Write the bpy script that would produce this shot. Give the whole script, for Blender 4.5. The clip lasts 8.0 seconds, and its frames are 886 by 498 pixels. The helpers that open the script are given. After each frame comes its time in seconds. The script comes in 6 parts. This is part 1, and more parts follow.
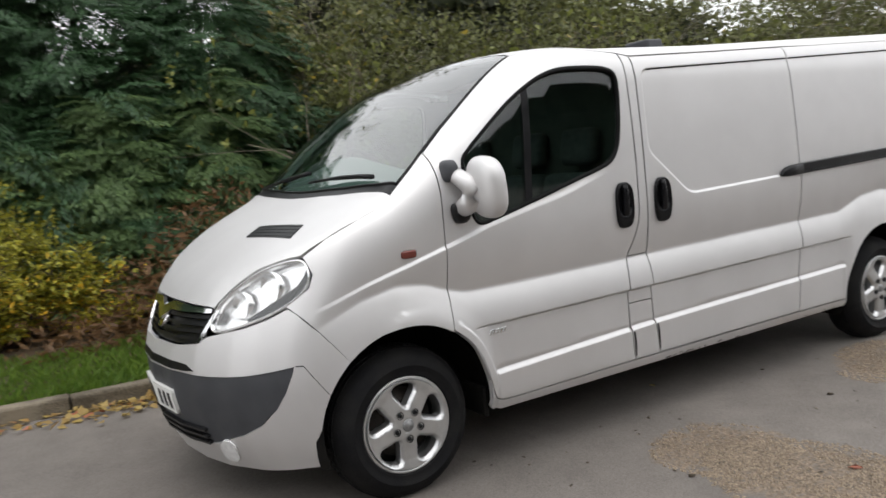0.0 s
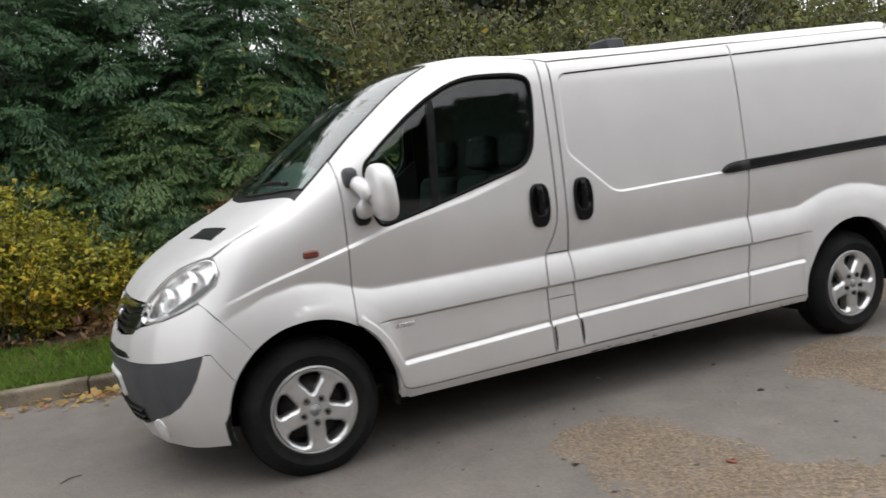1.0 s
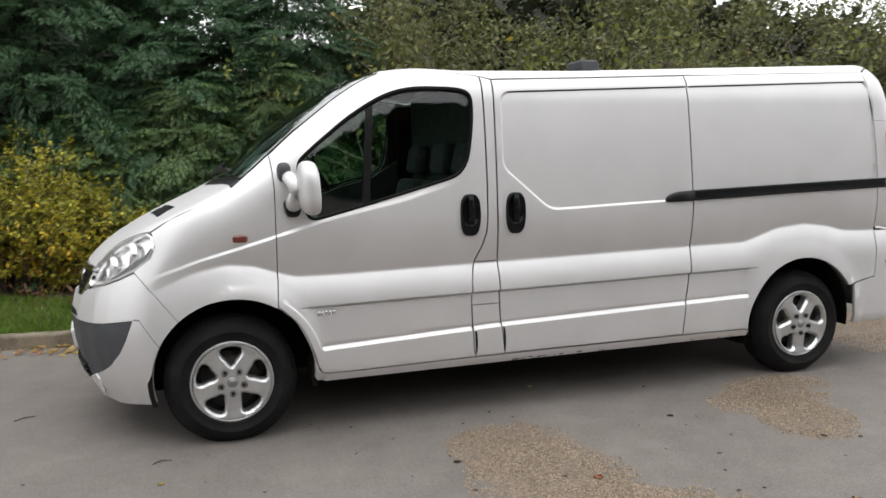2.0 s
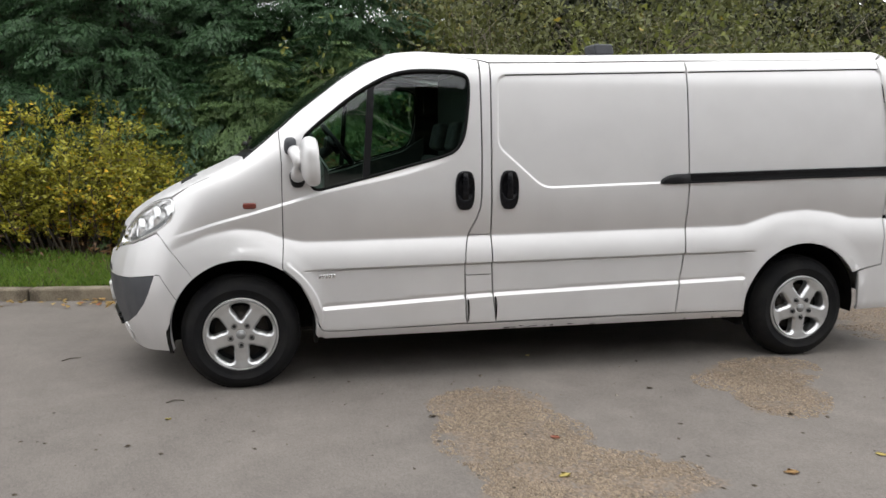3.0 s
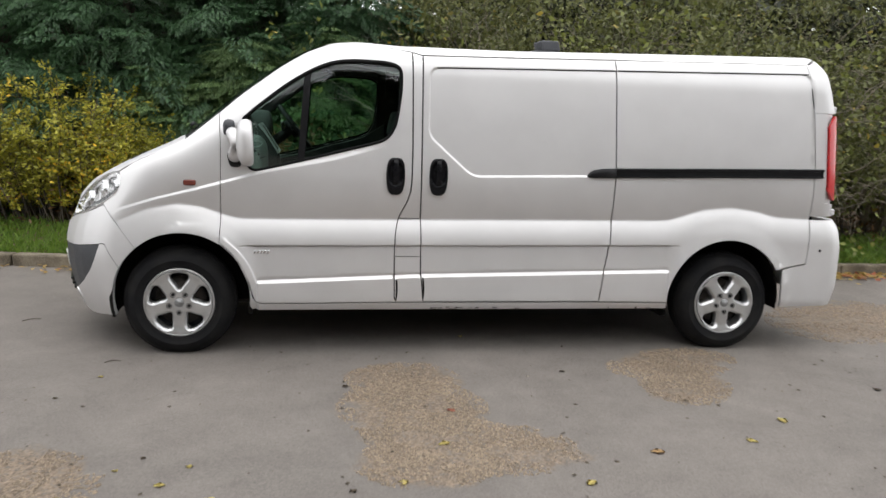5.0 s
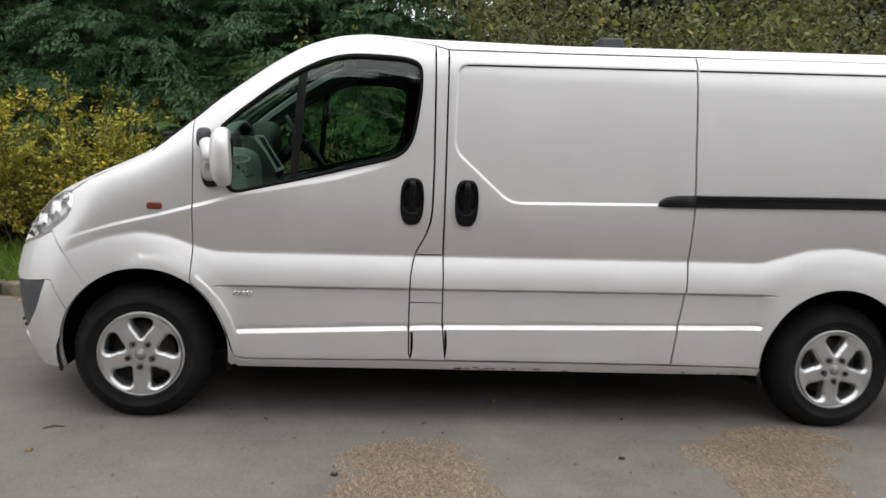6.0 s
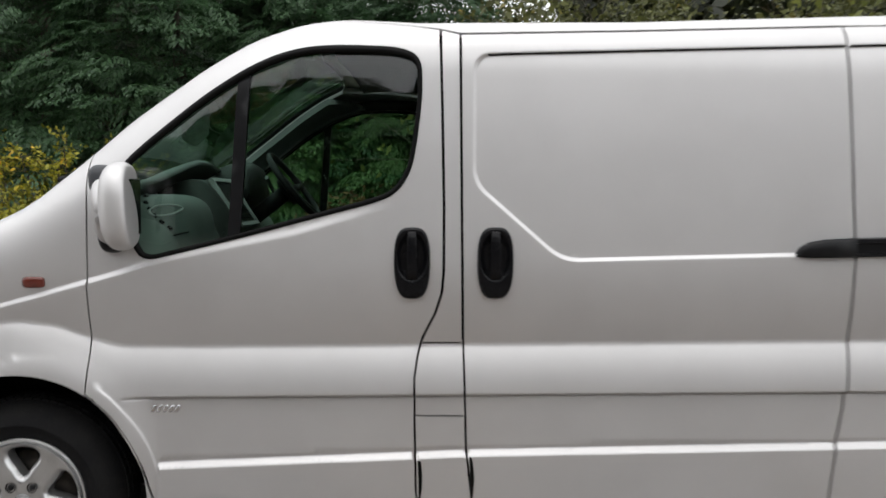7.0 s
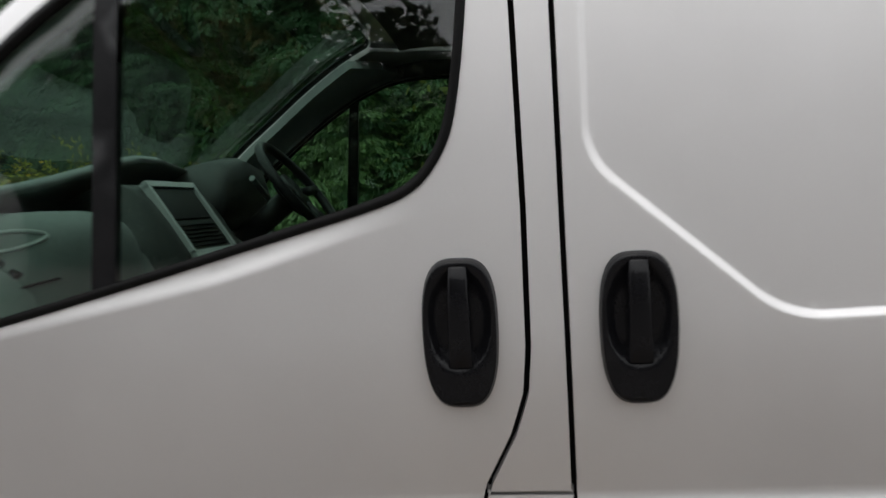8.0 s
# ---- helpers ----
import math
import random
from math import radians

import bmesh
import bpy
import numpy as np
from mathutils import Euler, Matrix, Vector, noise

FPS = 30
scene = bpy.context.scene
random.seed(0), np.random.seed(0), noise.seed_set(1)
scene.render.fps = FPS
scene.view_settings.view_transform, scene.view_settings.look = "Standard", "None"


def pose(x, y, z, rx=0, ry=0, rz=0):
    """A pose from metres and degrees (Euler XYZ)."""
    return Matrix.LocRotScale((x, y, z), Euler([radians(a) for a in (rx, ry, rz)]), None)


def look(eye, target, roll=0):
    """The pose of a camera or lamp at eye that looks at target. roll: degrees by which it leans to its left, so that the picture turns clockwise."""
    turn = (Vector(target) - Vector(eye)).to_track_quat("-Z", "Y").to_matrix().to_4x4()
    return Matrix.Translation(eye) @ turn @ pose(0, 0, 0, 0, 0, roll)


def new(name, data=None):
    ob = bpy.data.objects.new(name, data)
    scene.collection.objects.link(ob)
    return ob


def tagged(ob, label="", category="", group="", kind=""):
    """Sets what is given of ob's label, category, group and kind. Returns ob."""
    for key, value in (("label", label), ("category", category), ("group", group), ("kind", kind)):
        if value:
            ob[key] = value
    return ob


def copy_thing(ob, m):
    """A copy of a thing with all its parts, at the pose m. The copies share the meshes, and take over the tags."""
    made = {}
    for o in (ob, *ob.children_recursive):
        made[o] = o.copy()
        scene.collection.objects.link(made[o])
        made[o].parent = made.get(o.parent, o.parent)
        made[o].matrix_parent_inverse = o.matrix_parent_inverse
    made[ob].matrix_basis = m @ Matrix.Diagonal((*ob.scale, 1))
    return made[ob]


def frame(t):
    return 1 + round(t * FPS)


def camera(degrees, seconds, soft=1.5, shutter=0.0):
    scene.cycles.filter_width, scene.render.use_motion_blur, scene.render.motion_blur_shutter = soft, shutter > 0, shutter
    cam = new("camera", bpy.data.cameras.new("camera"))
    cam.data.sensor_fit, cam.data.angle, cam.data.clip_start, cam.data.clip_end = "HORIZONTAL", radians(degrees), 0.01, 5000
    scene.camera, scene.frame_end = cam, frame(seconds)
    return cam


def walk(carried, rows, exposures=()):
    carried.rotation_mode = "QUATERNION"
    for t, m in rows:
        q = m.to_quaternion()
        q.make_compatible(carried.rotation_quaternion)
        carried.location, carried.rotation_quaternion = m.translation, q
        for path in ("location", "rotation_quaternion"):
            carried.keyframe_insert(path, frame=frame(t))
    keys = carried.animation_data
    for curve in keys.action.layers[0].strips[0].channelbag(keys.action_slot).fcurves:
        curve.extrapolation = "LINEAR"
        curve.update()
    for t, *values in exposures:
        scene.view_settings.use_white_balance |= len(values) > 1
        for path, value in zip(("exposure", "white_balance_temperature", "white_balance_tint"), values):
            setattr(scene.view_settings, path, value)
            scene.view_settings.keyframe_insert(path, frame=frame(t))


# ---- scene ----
cam = camera(57.2, 8.0, shutter=0.4)
PATH = [
    (0, (-1.529, -2.927, 1.434), (-0.507, -1.223, 1.207), -5.6),
    (0.5, (-1.173, -3.24, 1.442), (-0.37, -1.42, 1.235), -6.5),
    (1, (-0.806, -3.604, 1.412), (-0.033, -1.773, 1.188), -6.8),
    (1.5, (-0.467, -3.855, 1.434), (0.256, -2.005, 1.203), -3.0),
    (1.7, (-0.356, -3.965, 1.409), (0.329, -2.098, 1.197), -2.2),
    (2.8, (0.194, -4.398, 1.458), (0.59, -2.459, 1.166), -0.3),
    (3, (0.243, -4.528, 1.425), (0.63, -2.585, 1.147), -0.1),
    (3.5, (0.306, -4.882, 1.407), (0.63, -2.928, 1.134), -1.0),
    (4, (0.377, -5.154, 1.444), (0.762, -3.215, 1.139), -0.4),
    (4.5, (0.573, -5.198, 1.457), (0.95, -3.259, 1.145), 1.0),
    (4.7, (0.645, -5.109, 1.451), (1.005, -3.167, 1.136), 1.5),
    (5.8, (1.075, -4.102, 1.434), (1.264, -2.129, 1.169), 2.6),
    (6, (1.093, -3.866, 1.38), (1.266, -1.89, 1.128), 2.6),
    (6.5, (1.263, -3.235, 1.367), (1.371, -1.252, 1.129), 1.4),
    (7, (1.374, -2.544, 1.314), (1.371, -0.548, 1.189), 0.2),
    (7.5, (1.375, -1.837, 1.385), (1.246, 0.153, 1.231), -1.8),
    (8, (1.376, -1.202, 1.305), (1.172, 0.784, 1.191), -2.6),
]
walk(cam, [(t, look(e, g, r)) for t, e, g, r in PATH],
     [(0, -0.03), (1.5, 0.08), (3, 0.18), (4.5, 0.2), (6, 0.03), (7, -0.17), (8, -0.13)])

# ---- light ----
world = bpy.data.worlds.new("overcast_sky")
scene.world = world
world.use_nodes = True
wn = world.node_tree.nodes
wl = world.node_tree.links
sky = wn.new("ShaderNodeTexSky")
sky.sky_type = "NISHITA"
sky.sun_disc = False
sky.sun_elevation = radians(74)
sky.sun_rotation = radians(200)
sky.dust_density = 7.0
sky.air_density = 1.5
grey = wn.new("ShaderNodeHueSaturation")
grey.inputs["Saturation"].default_value = 0.22
wl.new(sky.outputs[0], grey.inputs["Color"])
cloud = wn.new("ShaderNodeMix")      # an even veil of cloud over the clear sky
cloud.data_type = "RGBA"
cloud.inputs["Factor"].default_value = 0.88
cloud.inputs["B"].default_value = (4.3, 4.37, 4.46, 1)
wl.new(grey.outputs[0], cloud.inputs["A"])
wl.new(cloud.outputs["Result"], wn["Background"].inputs["Color"])
wn["Background"].inputs["Strength"].default_value = 0.37
sun = new("sun", bpy.data.lights.new("sun", "SUN"))
sun.data.energy = 0.3
sun.data.angle = radians(100)
sun.data.color = (1.0, 0.97, 0.92)
sun.matrix_world = look((1, -4, 14), (0, 0, 0))


# ---- materials ----
def material(name, base, rough=0.6, metal=0.0, second=None, scale=8.0, fine=120.0, bump=0.0, bump_scale=200.0,
             coat=0.0, coat_rough=0.05, transmission=0.0, ior=1.5, island=0.0, subsurface=0.0, contrast=(0.35, 0.65), spec=0.5):
    """Principled surface with colour variation at two scales and a fine relief."""
    m = bpy.data.materials.new(name)
    m.use_nodes = True
    n, l = m.node_tree.nodes, m.node_tree.links
    b = n["Principled BSDF"]
    b.inputs["Roughness"].default_value = rough
    b.inputs["Metallic"].default_value = metal
    b.inputs["Coat Weight"].default_value = coat
    b.inputs["Coat Roughness"].default_value = coat_rough
    b.inputs["Transmission Weight"].default_value = transmission
    b.inputs["IOR"].default_value = ior
    b.inputs["Specular IOR Level"].default_value = spec
    b.inputs["Base Color"].default_value = (*base, 1)
    tc = n.new("ShaderNodeTexCoord")
    if second:
        a = n.new("ShaderNodeTexNoise")
        a.inputs["Scale"].default_value = scale
        a.inputs["Detail"].default_value = 6
        l.new(tc.outputs["Object"], a.inputs["Vector"])
        f = n.new("ShaderNodeTexNoise")
        f.inputs["Scale"].default_value = fine
        f.inputs["Detail"].default_value = 3
        l.new(tc.outputs["Object"], f.inputs["Vector"])
        mixf = n.new("ShaderNodeMath")
        mixf.operation = "MULTIPLY_ADD"
        l.new(f.outputs["Fac"], mixf.inputs[0])
        mixf.inputs[1].default_value = 0.5
        l.new(a.outputs["Fac"], mixf.inputs[2])
        r = n.new("ShaderNodeMapRange")
        r.inputs["From Min"].default_value = contrast[0] + 0.25
        r.inputs["From Max"].default_value = contrast[1] + 0.25
        l.new(mixf.outputs[0], r.inputs["Value"])
        fac = r.outputs[0]
        if island:
            g = n.new("ShaderNodeNewGeometry")
            k = n.new("ShaderNodeMix")
            k.inputs["Factor"].default_value = island
            l.new(r.outputs[0], k.inputs["A"])
            l.new(g.outputs["Random Per Island"], k.inputs["B"])
            fac = k.outputs[0]
        c = n.new("ShaderNodeMix")
        c.data_type = "RGBA"
        l.new(fac, c.inputs["Factor"])
        c.inputs["A"].default_value = (*base, 1)
        c.inputs["B"].default_value = (*second, 1)
        l.new(c.outputs["Result"], b.inputs["Base Color"])
    if bump:
        f = n.new("ShaderNodeTexNoise")
        f.inputs["Scale"].default_value = bump_scale
        f.inputs["Detail"].default_value = 4
        l.new(tc.outputs["Object"], f.inputs["Vector"])
        u = n.new("ShaderNodeBump")
        u.inputs["Strength"].default_value = bump
        u.inputs["Distance"].default_value = 0.01
        l.new(f.outputs["Fac"], u.inputs["Height"])
        l.new(u.outputs[0], b.inputs["Normal"])
    return m


def leaf_material(name, dark, light, third=None, share=0.0, rough=0.5):
    """Leaves: each leaf its own tone between dark and light, some of a third colour, light passing through."""
    m = bpy.data.materials.new(name)
    m.use_nodes = True
    n, l = m.node_tree.nodes, m.node_tree.links
    b = n["Principled BSDF"]
    b.inputs["Roughness"].default_value = rough
    b.inputs["Specular IOR Level"].default_value = 0.38
    g = n.new("ShaderNodeNewGeometry")
    tc = n.new("ShaderNodeTexCoord")
    z = n.new("ShaderNodeTexNoise")
    z.inputs["Scale"].default_value = 1.6
    z.inputs["Detail"].default_value = 3
    l.new(tc.outputs["Object"], z.inputs["Vector"])
    k = n.new("ShaderNodeMix")
    k.inputs["Factor"].default_value = 0.55
    l.new(z.outputs["Fac"], k.inputs["A"])
    l.new(g.outputs["Random Per Island"], k.inputs["B"])
    c = n.new("ShaderNodeMix")
    c.data_type = "RGBA"
    l.new(k.outputs[0], c.inputs["Factor"])
    c.inputs["A"].default_value = (*dark, 1)
    c.inputs["B"].default_value = (*light, 1)
    out = c.outputs["Result"]
    if third:
        w = n.new("ShaderNodeTexNoise")
        w.inputs["Scale"].default_value = 1.3
        l.new(tc.outputs["Object"], w.inputs["Vector"])
        p = n.new("ShaderNodeTexWhiteNoise")
        p.noise_dimensions = "1D"
        l.new(g.outputs["Random Per Island"], p.inputs["W"])
        add = n.new("ShaderNodeMath")
        l.new(w.outputs["Fac"], add.inputs[0])
        l.new(p.outputs["Value"], add.inputs[1])
        t = n.new("ShaderNodeMapRange")
        t.inputs["From Min"].default_value = 1.45 - share
        t.inputs["From Max"].default_value = 1.6 - share
        l.new(add.outputs[0], t.inputs["Value"])
        c2 = n.new("ShaderNodeMix")
        c2.data_type = "RGBA"
        l.new(t.outputs[0], c2.inputs["Factor"])
        l.new(out, c2.inputs["A"])
        c2.inputs["B"].default_value = (*third, 1)
        out = c2.outputs["Result"]
    l.new(out, b.inputs["Base Color"])
    tr = n.new("ShaderNodeBsdfTranslucent")
    l.new(out, tr.inputs["Color"])
    s = n.new("ShaderNodeMixShader")
    s.inputs[0].default_value = 0.3
    l.new(b.outputs[0], s.inputs[1])
    l.new(tr.outputs[0], s.inputs[2])
    l.new(s.outputs[0], n["Material Output"].inputs["Surface"])
    return m


PAINT = material("silver_paint", (0.640, 0.628, 0.626), 0.51, 0.76, (0.680, 0.668, 0.666), 3, 900, coat=0.12, coat_rough=0.15)
BLACK = material("black_plastic", (0.006, 0.006, 0.007), 0.36, 0, (0.010, 0.010, 0.011), 20, 300, bump=0.06, spec=0.22)
HANDLE = material("glossy_black_handle_plastic", (0.004, 0.004, 0.005), 0.25, 0, (0.006, 0.006, 0.007), 20, 300, spec=0.20)
GREYTRIM = material("dark_grey_bumper_plastic", (0.034, 0.036, 0.042), 0.5, 0, (0.046, 0.048, 0.054), 10, 400, bump=0.15, bump_scale=500)
RUBBER = material("black_rubber", (0.004, 0.004, 0.004), 0.5, 0, (0.007, 0.007, 0.007), 12, 200, spec=0.10)
TYRE = material("tyre_rubber", (0.006, 0.006, 0.007), 0.75, 0, (0.013, 0.0125, 0.012), 9, 150, bump=0.2, bump_scale=120, spec=0.15)
ALLOY = material("silver_alloy", (0.62, 0.62, 0.62), 0.32, 0.85, (0.52, 0.52, 0.52), 14, 300, coat=0.3)
BRAKE = material("dull_brake_steel", (0.025, 0.022, 0.02), 0.6, 0.6, (0.05, 0.04, 0.033), 30, 200)
CHROME = material("chrome", (0.75, 0.75, 0.76), 0.12, 1.0)
REFLECTOR = material("lamp_reflector", (0.90, 0.90, 0.90), 0.2, 0.9, (0.8, 0.8, 0.8), 20, 200)
FOG = material("pale_fog_lamp", (0.85, 0.85, 0.85), 0.25, 0.2, (0.7, 0.7, 0.7), 40, 200, coat=0.5)
DULL = material("dull_grey_hub", (0.30, 0.30, 0.30), 0.45, 0.5, (0.22, 0.22, 0.22), 60, 300)


def thin_glass(name, tint, rough, ior):
    """A pane: what lies behind shows through in the tint, gloss grows towards grazing."""
    m = bpy.data.materials.new(name)
    m.use_nodes = True
    n, l = m.node_tree.nodes, m.node_tree.links
    t = n.new("ShaderNodeBsdfTransparent")
    t.inputs["Color"].default_value = (*tint, 1)
    g = n.new("ShaderNodeBsdfGlossy")
    g.inputs["Roughness"].default_value = rough
    w = n.new("ShaderNodeLayerWeight")
    p5 = n.new("ShaderNodeMath")
    p5.operation = "POWER"
    l.new(w.outputs["Facing"], p5.inputs[0])
    p5.inputs[1].default_value = 5.0
    w.inputs["Blend"].default_value = 0.5
    f = n.new("ShaderNodeMath")
    f.operation = "MULTIPLY_ADD"
    l.new(p5.outputs[0], f.inputs[0])
    f0 = 2 * ((ior - 1) / (ior + 1)) ** 2
    f.inputs[1].default_value = 1 - f0
    f.inputs[2].default_value = f0
    s = n.new("ShaderNodeMixShader")
    l.new(f.outputs[0], s.inputs[0])
    l.new(t.outputs[0], s.inputs[1])
    l.new(g.outputs[0], s.inputs[2])
    l.new(s.outputs[0], n["Material Output"].inputs["Surface"])
    return m


GLASS = thin_glass("tinted_glass", (0.60, 0.76, 0.67), 0.0, 1.46)
SCREEN = thin_glass("windscreen_glass", (0.55, 0.70, 0.64), 0.0, 2.15)
CLEAR = thin_glass("clear_lamp_glass", (0.95, 0.95, 0.95), 0.02, 1.5)
RED = material("red_lamp_plastic", (0.45, 0.015, 0.02), 0.15, 0, (0.5, 0.02, 0.02), 30, 200, coat=0.6)
AMBER = material("amber_lamp_plastic", (0.12, 0.022, 0.014), 0.2, 0, (0.16, 0.03, 0.018), 30, 300, coat=0.5)
WHITE = material("white_plate", (0.75, 0.75, 0.72), 0.4, 0, (0.7, 0.7, 0.68), 30, 300)
DASH = material("grey_dashboard_plastic", (0.155, 0.175, 0.172), 0.5, 0, (0.185, 0.205, 0.20), 12, 400, bump=0.15, bump_scale=600)
DASHPALE = material("pale_dashboard_trim", (0.40, 0.42, 0.42), 0.4, 0, (0.46, 0.48, 0.48), 12, 400)
PILLAR = material("grey_pillar_trim", (0.20, 0.215, 0.21), 0.55, 0, (0.24, 0.255, 0.25), 12, 400)
DASHDARK = material("dark_dashboard_plastic", (0.02, 0.022, 0.022), 0.55, 0, (0.03, 0.032, 0.032), 12, 400)
CLOTH = material("dark_seat_cloth", (0.03, 0.032, 0.035), 0.9, 0, (0.05, 0.052, 0.055), 20, 500, bump=0.3, bump_scale=700)
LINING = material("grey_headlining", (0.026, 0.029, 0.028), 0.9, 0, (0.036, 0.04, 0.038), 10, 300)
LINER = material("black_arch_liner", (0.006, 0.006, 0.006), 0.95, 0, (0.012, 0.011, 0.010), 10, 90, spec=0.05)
UNDER = material("dirty_underbody", (0.02, 0.018, 0.016), 0.8, 0.2, (0.05, 0.042, 0.035), 8, 60, bump=0.3, bump_scale=60)
BARK = material("bark", (0.05, 0.04, 0.032), 0.9, 0, (0.12, 0.10, 0.08), 6, 60, bump=0.6, bump_scale=40)
TWIG = material("grey_brown_twigs", (0.13, 0.11, 0.085), 0.85, 0, (0.26, 0.225, 0.17), 10, 90)
KERB = material("weathered_kerb_concrete", (0.075, 0.06, 0.04), 0.9, 0, (0.22, 0.185, 0.135), 5, 90, bump=0.5, bump_scale=90)
SOIL = material("leaf_mould_soil", (0.05, 0.035, 0.022), 0.95, 0, (0.13, 0.085, 0.05), 5, 50, bump=0.8, bump_scale=35)
CONIFER = leaf_material("conifer_needles", (0.009, 0.031, 0.014), (0.086, 0.174, 0.070))
JUNIPER = leaf_material("juniper_needles", (0.045, 0.085, 0.03), (0.18, 0.27, 0.10))
HEDGE = leaf_material("hedge_leaves", (0.010, 0.016, 0.005), (0.205, 0.215, 0.070), (0.38, 0.30, 0.08), -0.06)
BUSH = leaf_material("bush_leaves", (0.065, 0.085, 0.014), (0.62, 0.57, 0.07), (0.76, 0.46, 0.03), 0.08)
SPARSE = leaf_material("sparse_yellow_green_leaves", (0.07, 0.09, 0.02), (0.24, 0.26, 0.06), (0.40, 0.30, 0.05), 0.02)
WOODS = leaf_material("far_wood_leaves", (0.007, 0.010, 0.005), (0.042, 0.050, 0.020), (0.14, 0.10, 0.04), -0.05)
GRASS = leaf_material("grass_blades", (0.05, 0.12, 0.015), (0.21, 0.31, 0.045), (0.34, 0.29, 0.1), -0.06)
BRACKEN = leaf_material("dead_bracken", (0.05, 0.027, 0.014), (0.27, 0.15, 0.065))
FALLEN = leaf_material("fallen_leaves", (0.22, 0.12, 0.04), (0.5, 0.38, 0.12), (0.42, 0.14, 0.08), 0.1)


# ---- mesh helpers ----
def link_mesh(name, verts, faces, mat, parent=None, label="", normals=None, smooth=True):
    """One mesh object from arrays of points and faces; normals: one for each face corner."""
    me = bpy.data.meshes.new(name)
    me.from_pydata([tuple(map(float, v)) for v in verts], [], [tuple(map(int, f)) for f in faces])
    me.materials.append(mat)
    if smooth:
        me.shade_smooth()
    if normals is not None:
        me.normals_split_custom_set([tuple(map(float, v)) for v in normals])
    ob = new(name, me)
    if parent:
        ob.parent = parent
    if label:
        tagged(ob, label)
    return ob


def part(name, bm, mat, parent=None, label="", smooth=False):
    """Links a bmesh as one mesh object under a thing or under a part."""
    me = bpy.data.meshes.new(name)
    bmesh.ops.recalc_face_normals(bm, faces=bm.faces)
    bm.to_mesh(me)
    bm.free()
    me.materials.append(mat)
    if smooth:
        me.shade_smooth()
    ob = new(name, me)
    if parent:
        ob.parent = parent
    if label:
        tagged(ob, label)
    return ob


def quads_mesh(name, verts, n_side, mat, parent=None, label=""):
    """Many loose polygons of n_side corners each, fast."""
    verts = np.asarray(verts, dtype=np.float32).reshape(-1, 3)
    nv = len(verts)
    nf = nv // n_side
    me = bpy.data.meshes.new(name)
    me.vertices.add(nv)
    me.vertices.foreach_set("co", verts.ravel())
    me.loops.add(nv)
    me.loops.foreach_set("vertex_index", np.arange(nv, dtype=np.int32))
    me.polygons.add(nf)
    me.polygons.foreach_set("loop_start", np.arange(0, nv, n_side, dtype=np.int32))
    me.update(calc_edges=True)
    me.materials.append(mat)
    ob = new(name, me)
    if parent:
        ob.parent = parent
    if label:
        tagged(ob, label)
    return ob


def thing(name, label, category, at=(0, 0, 0), group=""):
    e = new(name)
    e.location = at
    e.empty_display_size = 0.1
    return tagged(e, label, category, group)


def box(bm, lo, hi, bevel=0.0, seg=2, m=None):
    """A bevelled block between two corners, into bm."""
    lo, hi = Vector(lo), Vector(hi)
    r = bmesh.ops.create_cube(bm, size=1.0)
    vs = r["verts"]
    for v in vs:
        v.co = Vector(((lo[i] + hi[i]) / 2 + v.co[i] * (hi[i] - lo[i]) for i in range(3)))
    if bevel:
        es = list({e for v in vs for e in v.link_edges})
        g = bmesh.ops.bevel(bm, geom=es, offset=bevel, segments=seg, affect="EDGES", profile=0.5)
        vs = list({v for v in g["verts"]} | {v for v in vs if v.is_valid})
    if m:
        bmesh.ops.transform(bm, matrix=m, verts=[v for v in vs if v.is_valid])
    return vs


def tube(bm, pts, radii, sides=8, caps=True):
    """A tapered tube along points."""
    pts = [Vector(p) for p in pts]
    rings = []
    for i, p in enumerate(pts):
        d = (pts[min(i + 1, len(pts) - 1)] - pts[max(i - 1, 0)]).normalized()
        q = d.to_track_quat("Z", "Y")
        r = radii[i] if isinstance(radii, (list, tuple)) else radii
        rings.append([bm.verts.new(p + q @ Vector((r * math.cos(a), r * math.sin(a), 0)))
                      for a in (2 * math.pi * k / sides for k in range(sides))])
    for a, b in zip(rings, rings[1:]):
        for k in range(sides):
            bm.faces.new((a[k], a[(k + 1) % sides], b[(k + 1) % sides], b[k]))
    if caps:
        bm.faces.new(rings[0][::-1])
        bm.faces.new(rings[-1])


def lathe(bm, profile, steps, centre):
    """Turns a closed profile of (radius, along) round the y axis through centre."""
    cx, cy, cz = centre
    rings = []
    for k in range(steps):
        a = 2 * math.pi * k / steps
        rings.append([bm.verts.new((cx + r * math.cos(a), cy + h, cz + r * math.sin(a))) for r, h in profile])
    n = len(profile)
    for k in range(steps):
        a, b = rings[k], rings[(k + 1) % steps]
        for i in range(n - 1):
            bm.faces.new((a[i], a[i + 1], b[i + 1], b[i]))


# ---- the van's body: one smooth solid, from which every panel is cut ----
MID = 0.95          # the van's middle plane; its near side lies at about y = 0


def table(xs, ys, soft=0.0):
    X = np.linspace(xs[0], xs[-1], 1600)
    Y = np.interp(X, xs, ys)
    if soft:
        n = max(1, int(3 * soft / (X[1] - X[0])))
        k = np.exp(-0.5 * (np.arange(-n, n + 1) * (X[1] - X[0]) / soft) ** 2)
        Y = np.convolve(np.concatenate((2 * Y[0] - Y[n:0:-1], Y, 2 * Y[-1] - Y[-2:-n - 2:-1])), k / k.sum(), "valid")
    return lambda v: np.interp(v, X, Y)


